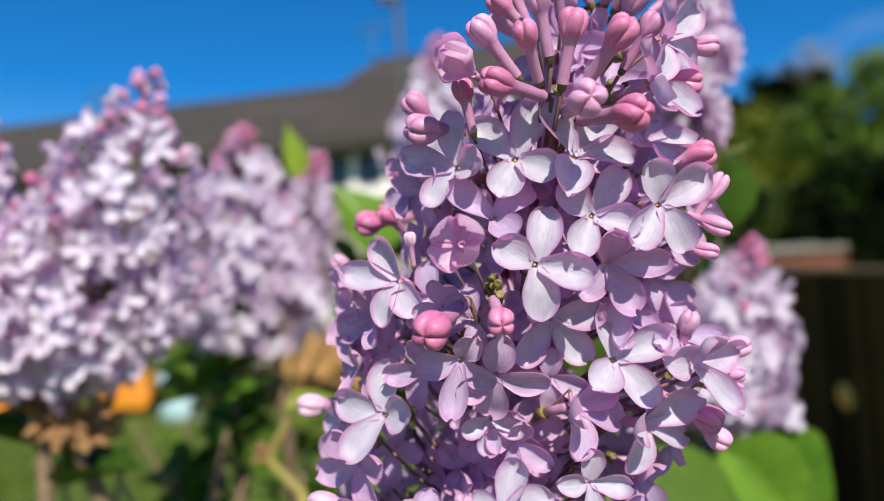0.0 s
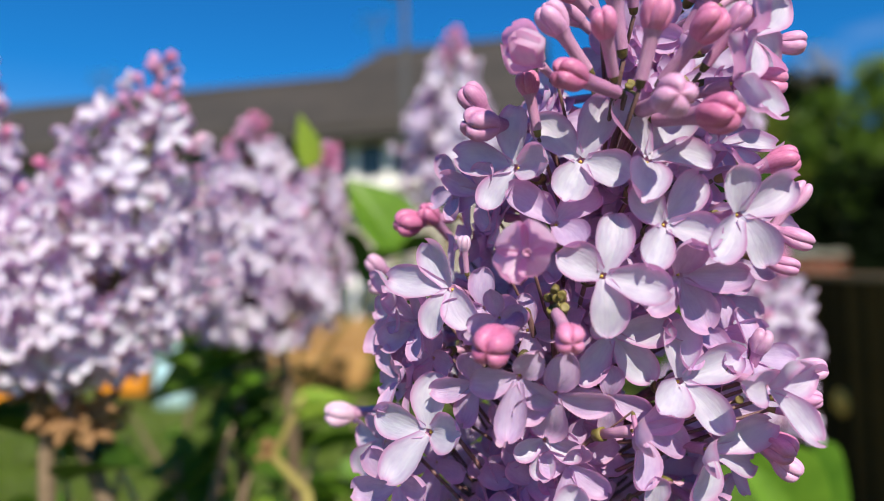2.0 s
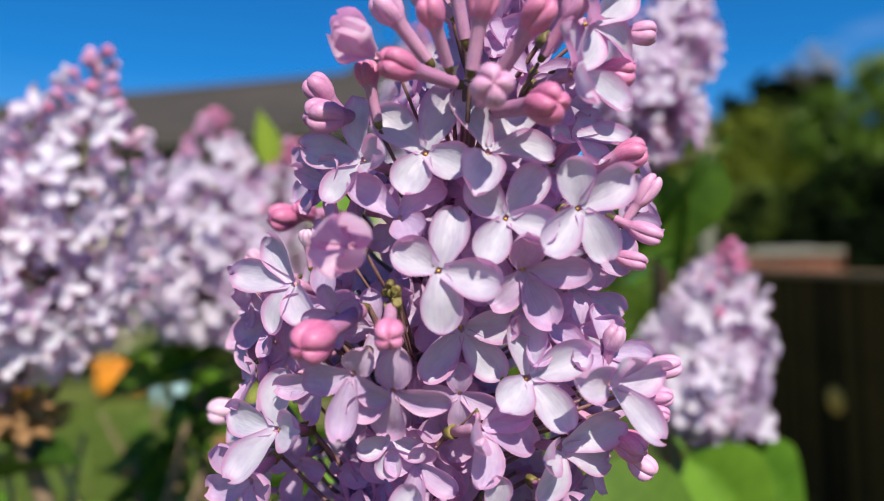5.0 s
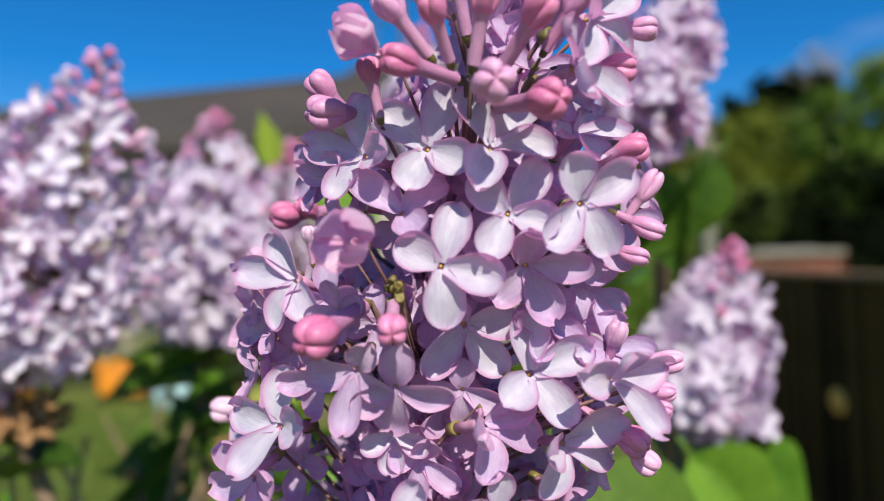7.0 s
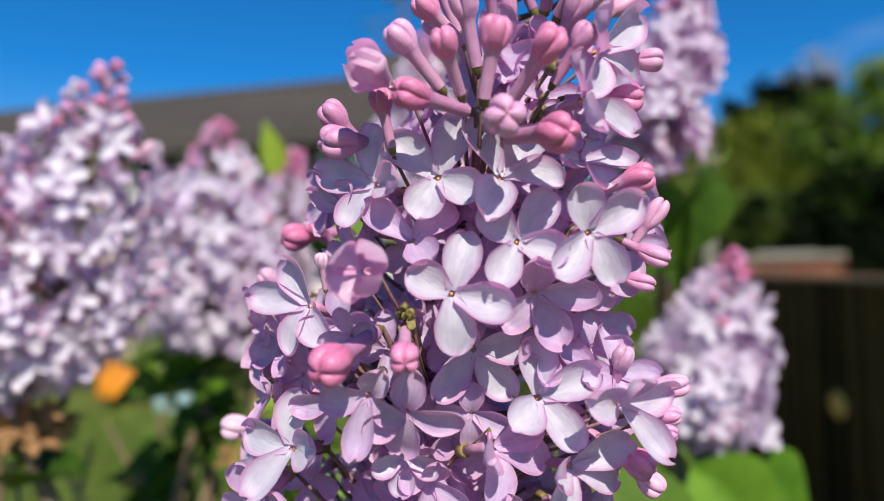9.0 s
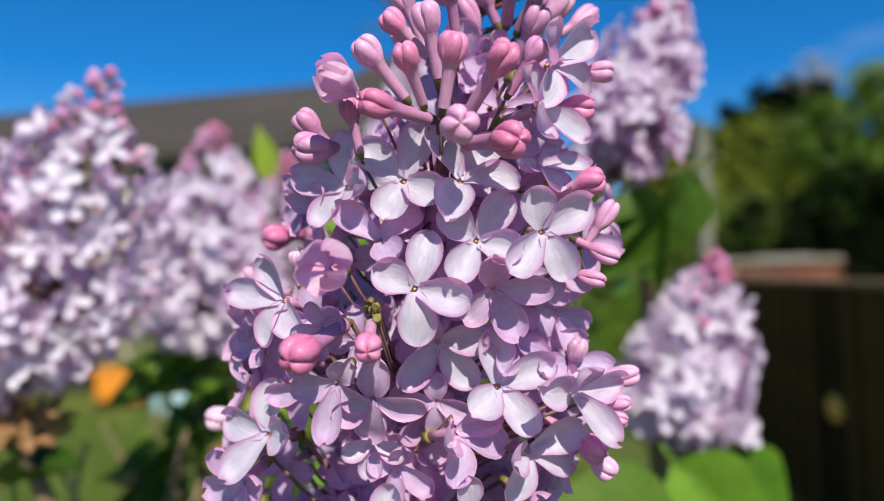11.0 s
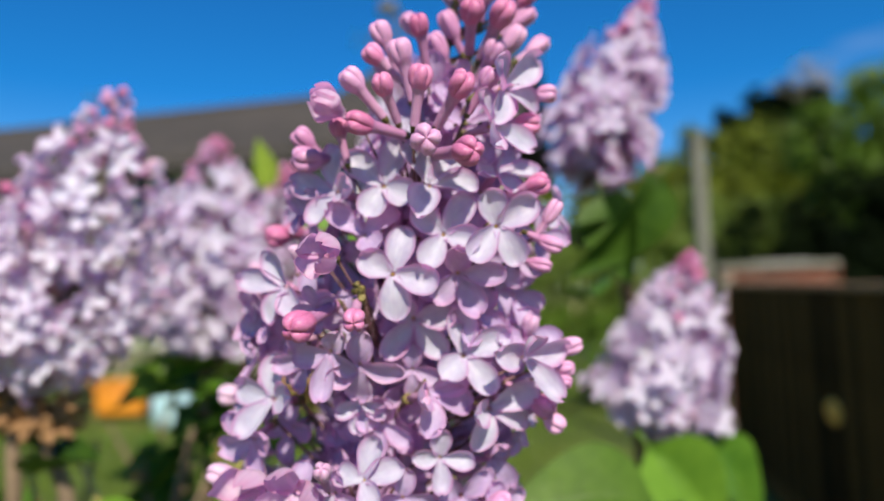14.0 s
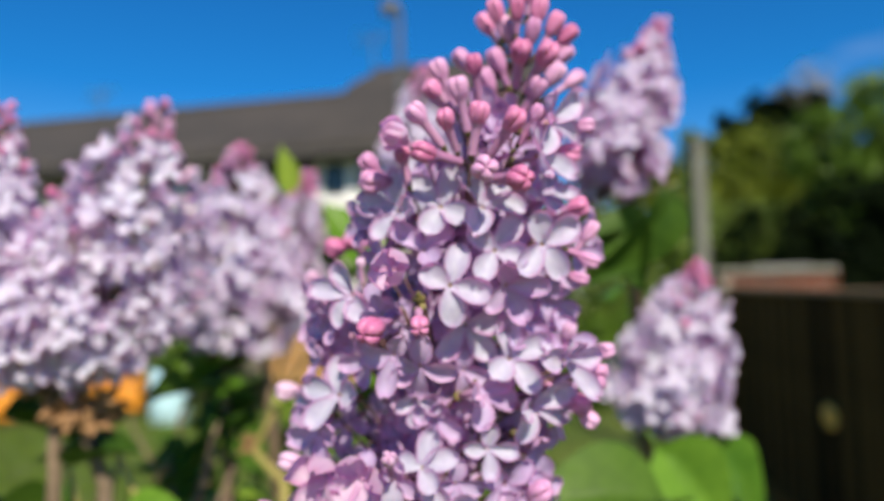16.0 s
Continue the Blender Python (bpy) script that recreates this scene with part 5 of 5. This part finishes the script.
# ---- trees and shrubs ----
def crown_mesh(name, blobs, count, leaf, mat, seed, flat=0.55):
    """Many small leaves in uneven clumps: blobs are (x, y, z, radius)."""
    g = np.random.default_rng(seed)
    total = sum(b[3] ** 2 for b in blobs)
    pts = []
    for x, y, z, rad in blobs:
        n = int(count * rad ** 2 / total)
        clumps = max(6, n // 45)
        d = g.normal(size=(clumps, 3))
        d /= np.linalg.norm(d, axis=1)[:, None]
        centres = d * (rad * g.uniform(0.62, 1.0, clumps) ** 0.6)[:, None] * (1, 1, 0.9)
        which = g.integers(0, clumps, n)
        p = centres[which] + g.normal(size=(n, 3)) * rad * 0.13
        pts.append(p + (x, y, z))
    p = np.concatenate(pts)
    n = len(p)
    a = g.normal(size=(n, 3))
    a /= np.linalg.norm(a, axis=1)[:, None]
    c = g.normal(size=(n, 3))
    c -= a * (a * c).sum(1)[:, None]
    c /= np.linalg.norm(c, axis=1)[:, None]
    s = leaf * g.uniform(0.6, 1.3, n)[:, None]
    quad = np.stack([p - a * s, p + c * s * flat, p + a * s, p - c * s * flat], 1).reshape(-1, 3)
    me = bpy.data.meshes.new(name)
    me.from_pydata(quad.tolist(), [], np.arange(4 * n).reshape(-1, 4).tolist())
    me.materials.append(mat)
    return me


def tree(name, label, at, height, trunk, blobs, count, leaf, mat, seed):
    t = tagged(new(name), label, "tree" if name == "tree" else "shrub", "trees and shrubs beyond the garden")
    t.location = at
    r = random.Random(seed)
    bm = bmesh.new()
    rod(bm, [(0, 0, 0), (0.1, 0.05, height * 0.3), (0.0, 0.1, height * 0.6), (0.1, 0, height * 0.9)], [trunk, trunk * 0.75, trunk * 0.5, trunk * 0.15], 10)
    for x, y, z, rad in blobs:
        rod(bm, [(0, 0, max(0.2, z * 0.45)), (x * 0.5, y * 0.5, z * 0.75), (x, y, z)], [trunk * 0.4, trunk * 0.28, trunk * 0.1], 7)
    part("trunk", bm, BARK, t, "brown bark")
    part("crown", crown_mesh("crown", blobs, count, leaf, mat, seed), None, t)
    return t


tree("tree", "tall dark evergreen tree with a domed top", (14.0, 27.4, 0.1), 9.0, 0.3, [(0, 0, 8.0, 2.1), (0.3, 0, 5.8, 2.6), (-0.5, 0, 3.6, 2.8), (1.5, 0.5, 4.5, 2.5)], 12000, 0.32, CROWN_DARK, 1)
tree("tree", "broad leafy green tree in sunlight", (10.4, 15.6, 0), 6.6, 0.25, [(-0.9, 0, 5.0, 1.2), (0.5, 0, 5.6, 1.4), (2.2, 0.3, 5.0, 1.6), (0.2, 0.3, 4.0, 1.5), (3.8, 0.3, 4.6, 1.5)], 16000, 0.10, CROWN, 2)
# stands in open sun; its shade comes from the near-black leaf colour
tree("shrub", "green hedge bush with its shade in near-black leaves", (7.05, 12.4, 0), 3.4, 0.12, [(-1.2, -0.6, 1.5, 0.9), (-0.6, -1.0, 1.5, 0.8), (0.9, -0.8, 1.8, 1.1), (-0.8, 0.3, 2.5, 0.9), (0.4, 0, 3.0, 1.0), (1.7, -0.2, 2.9, 1.1), (0.3, 0.3, 1.5, 1.1), (2.0, 0, 1.4, 1.1), (3.2, -0.4, 2.8, 1.2)], 22000, 0.075, CROWN_DARK, 3)
tree("tree", "olive-green tree beyond the gardens", (10.2, 22.5, 0), 6.8, 0.22, [(-1.2, 0, 6.0, 1.4), (0.6, 0, 6.2, 1.4), (-2.4, 0, 4.9, 1.5), (-0.3, 0, 4.4, 1.9), (1.5, 0, 4.4, 1.6)], 9000, 0.14, CROWN_OLIVE, 4)
tree("shrub", "olive-green bush beyond the gardens", (7.2, 20.5, 0), 4.8, 0.15, [(-1.6, 0, 4.3, 1.3), (0.2, 0, 4.6, 1.3), (1.6, 0, 4.3, 1.2), (-0.4, 0, 2.6, 1.8), (1.6, 0, 2.4, 1.6), (-3.2, 0, 3.8, 1.4), (-3.2, 0, 2.0, 1.5)], 11000, 0.12, CROWN_OLIVE, 5)
tree("shrub", "light green hedge along the bank", (6.2, 15.0, 0), 3.4, 0.12, [(-1.8, 0.2, 2.6, 1.1), (-0.4, 0, 2.9, 1.2), (1.0, 0.1, 2.8, 1.1), (-1.4, 0, 1.4, 1.2), (0.5, 0, 1.3, 1.3), (-3.4, 0.4, 2.4, 1.2), (-4.6, 0.4, 2.0, 1.1)], 14000, 0.09, HEDGE, 6)
# near-black leaves carry the shade along the fence foot
tree("shrub", "bushes at the foot of the low fence, shade in their colour", (-2.2, 12.1, 0), 0.5, 0.03, [(-1.75, 0.75, 0.75, 0.62), (-1.15, 0.95, 0.70, 0.55), (-1.4, 0, 0.26, 0.32), (-0.7, 0.05, 0.28, 0.34), (0, 0, 0.26, 0.34), (0.7, 0.1, 0.28, 0.36), (1.4, 0, 0.26, 0.34)], 7000, 0.04, CROWN_DARK, 7)
tree("shrub", "green bushes before the house", (-7.4, 13.2, 0), 1.9, 0.08, [(-5.0, 0.9, 1.1, 1.0), (-3.2, 0.6, 1.3, 1.0), (-1.5, 0.4, 1.2, 0.95), (0.3, 0.2, 1.3, 1.0), (2.0, 0, 1.2, 0.95), (3.4, -0.1, 1.1, 0.9)], 14000, 0.06, CROWN, 8)
tree("shrub", "green bushes beside the low fence", (1.0, 11.6, 0), 1.6, 0.08, [(-1.2, 0.2, 0.9, 0.8), (0.2, 0, 1.0, 0.85), (1.5, -0.2, 0.9, 0.8), (2.8, -0.2, 1.0, 0.9)], 9000, 0.06, CROWN, 10)

# bare tree on the skyline
bare = tagged(new("bare_tree"), "bare grey tree with fine leafless twigs", "tree", "trees and shrubs beyond the garden")
bare.location = (17.4, 26.0, 0)
r = random.Random(9)
bm = bmesh.new()


def limb(p, d, length, rad, depth):
    q = p + d * length
    rod(bm, [p, p.lerp(q, 0.5) + Vector((r.uniform(-1, 1), r.uniform(-1, 1), 0)) * length * 0.06, q], [rad, rad * 0.85, rad * 0.65], 5)
    if depth:
        for _ in range(3):
            limb(q, (d + Vector((r.uniform(-0.7, 0.7), r.uniform(-0.7, 0.7), r.uniform(-0.1, 0.5)))).normalized(), length * 0.68, rad * 0.6, depth - 1)


limb(Vector((0, 0, 0)), Vector((0, 0, 1)), 4.2, 0.2, 5)
part("trunk", bm, GREYTWIG, bare, "grey trunk, limbs and twigs")
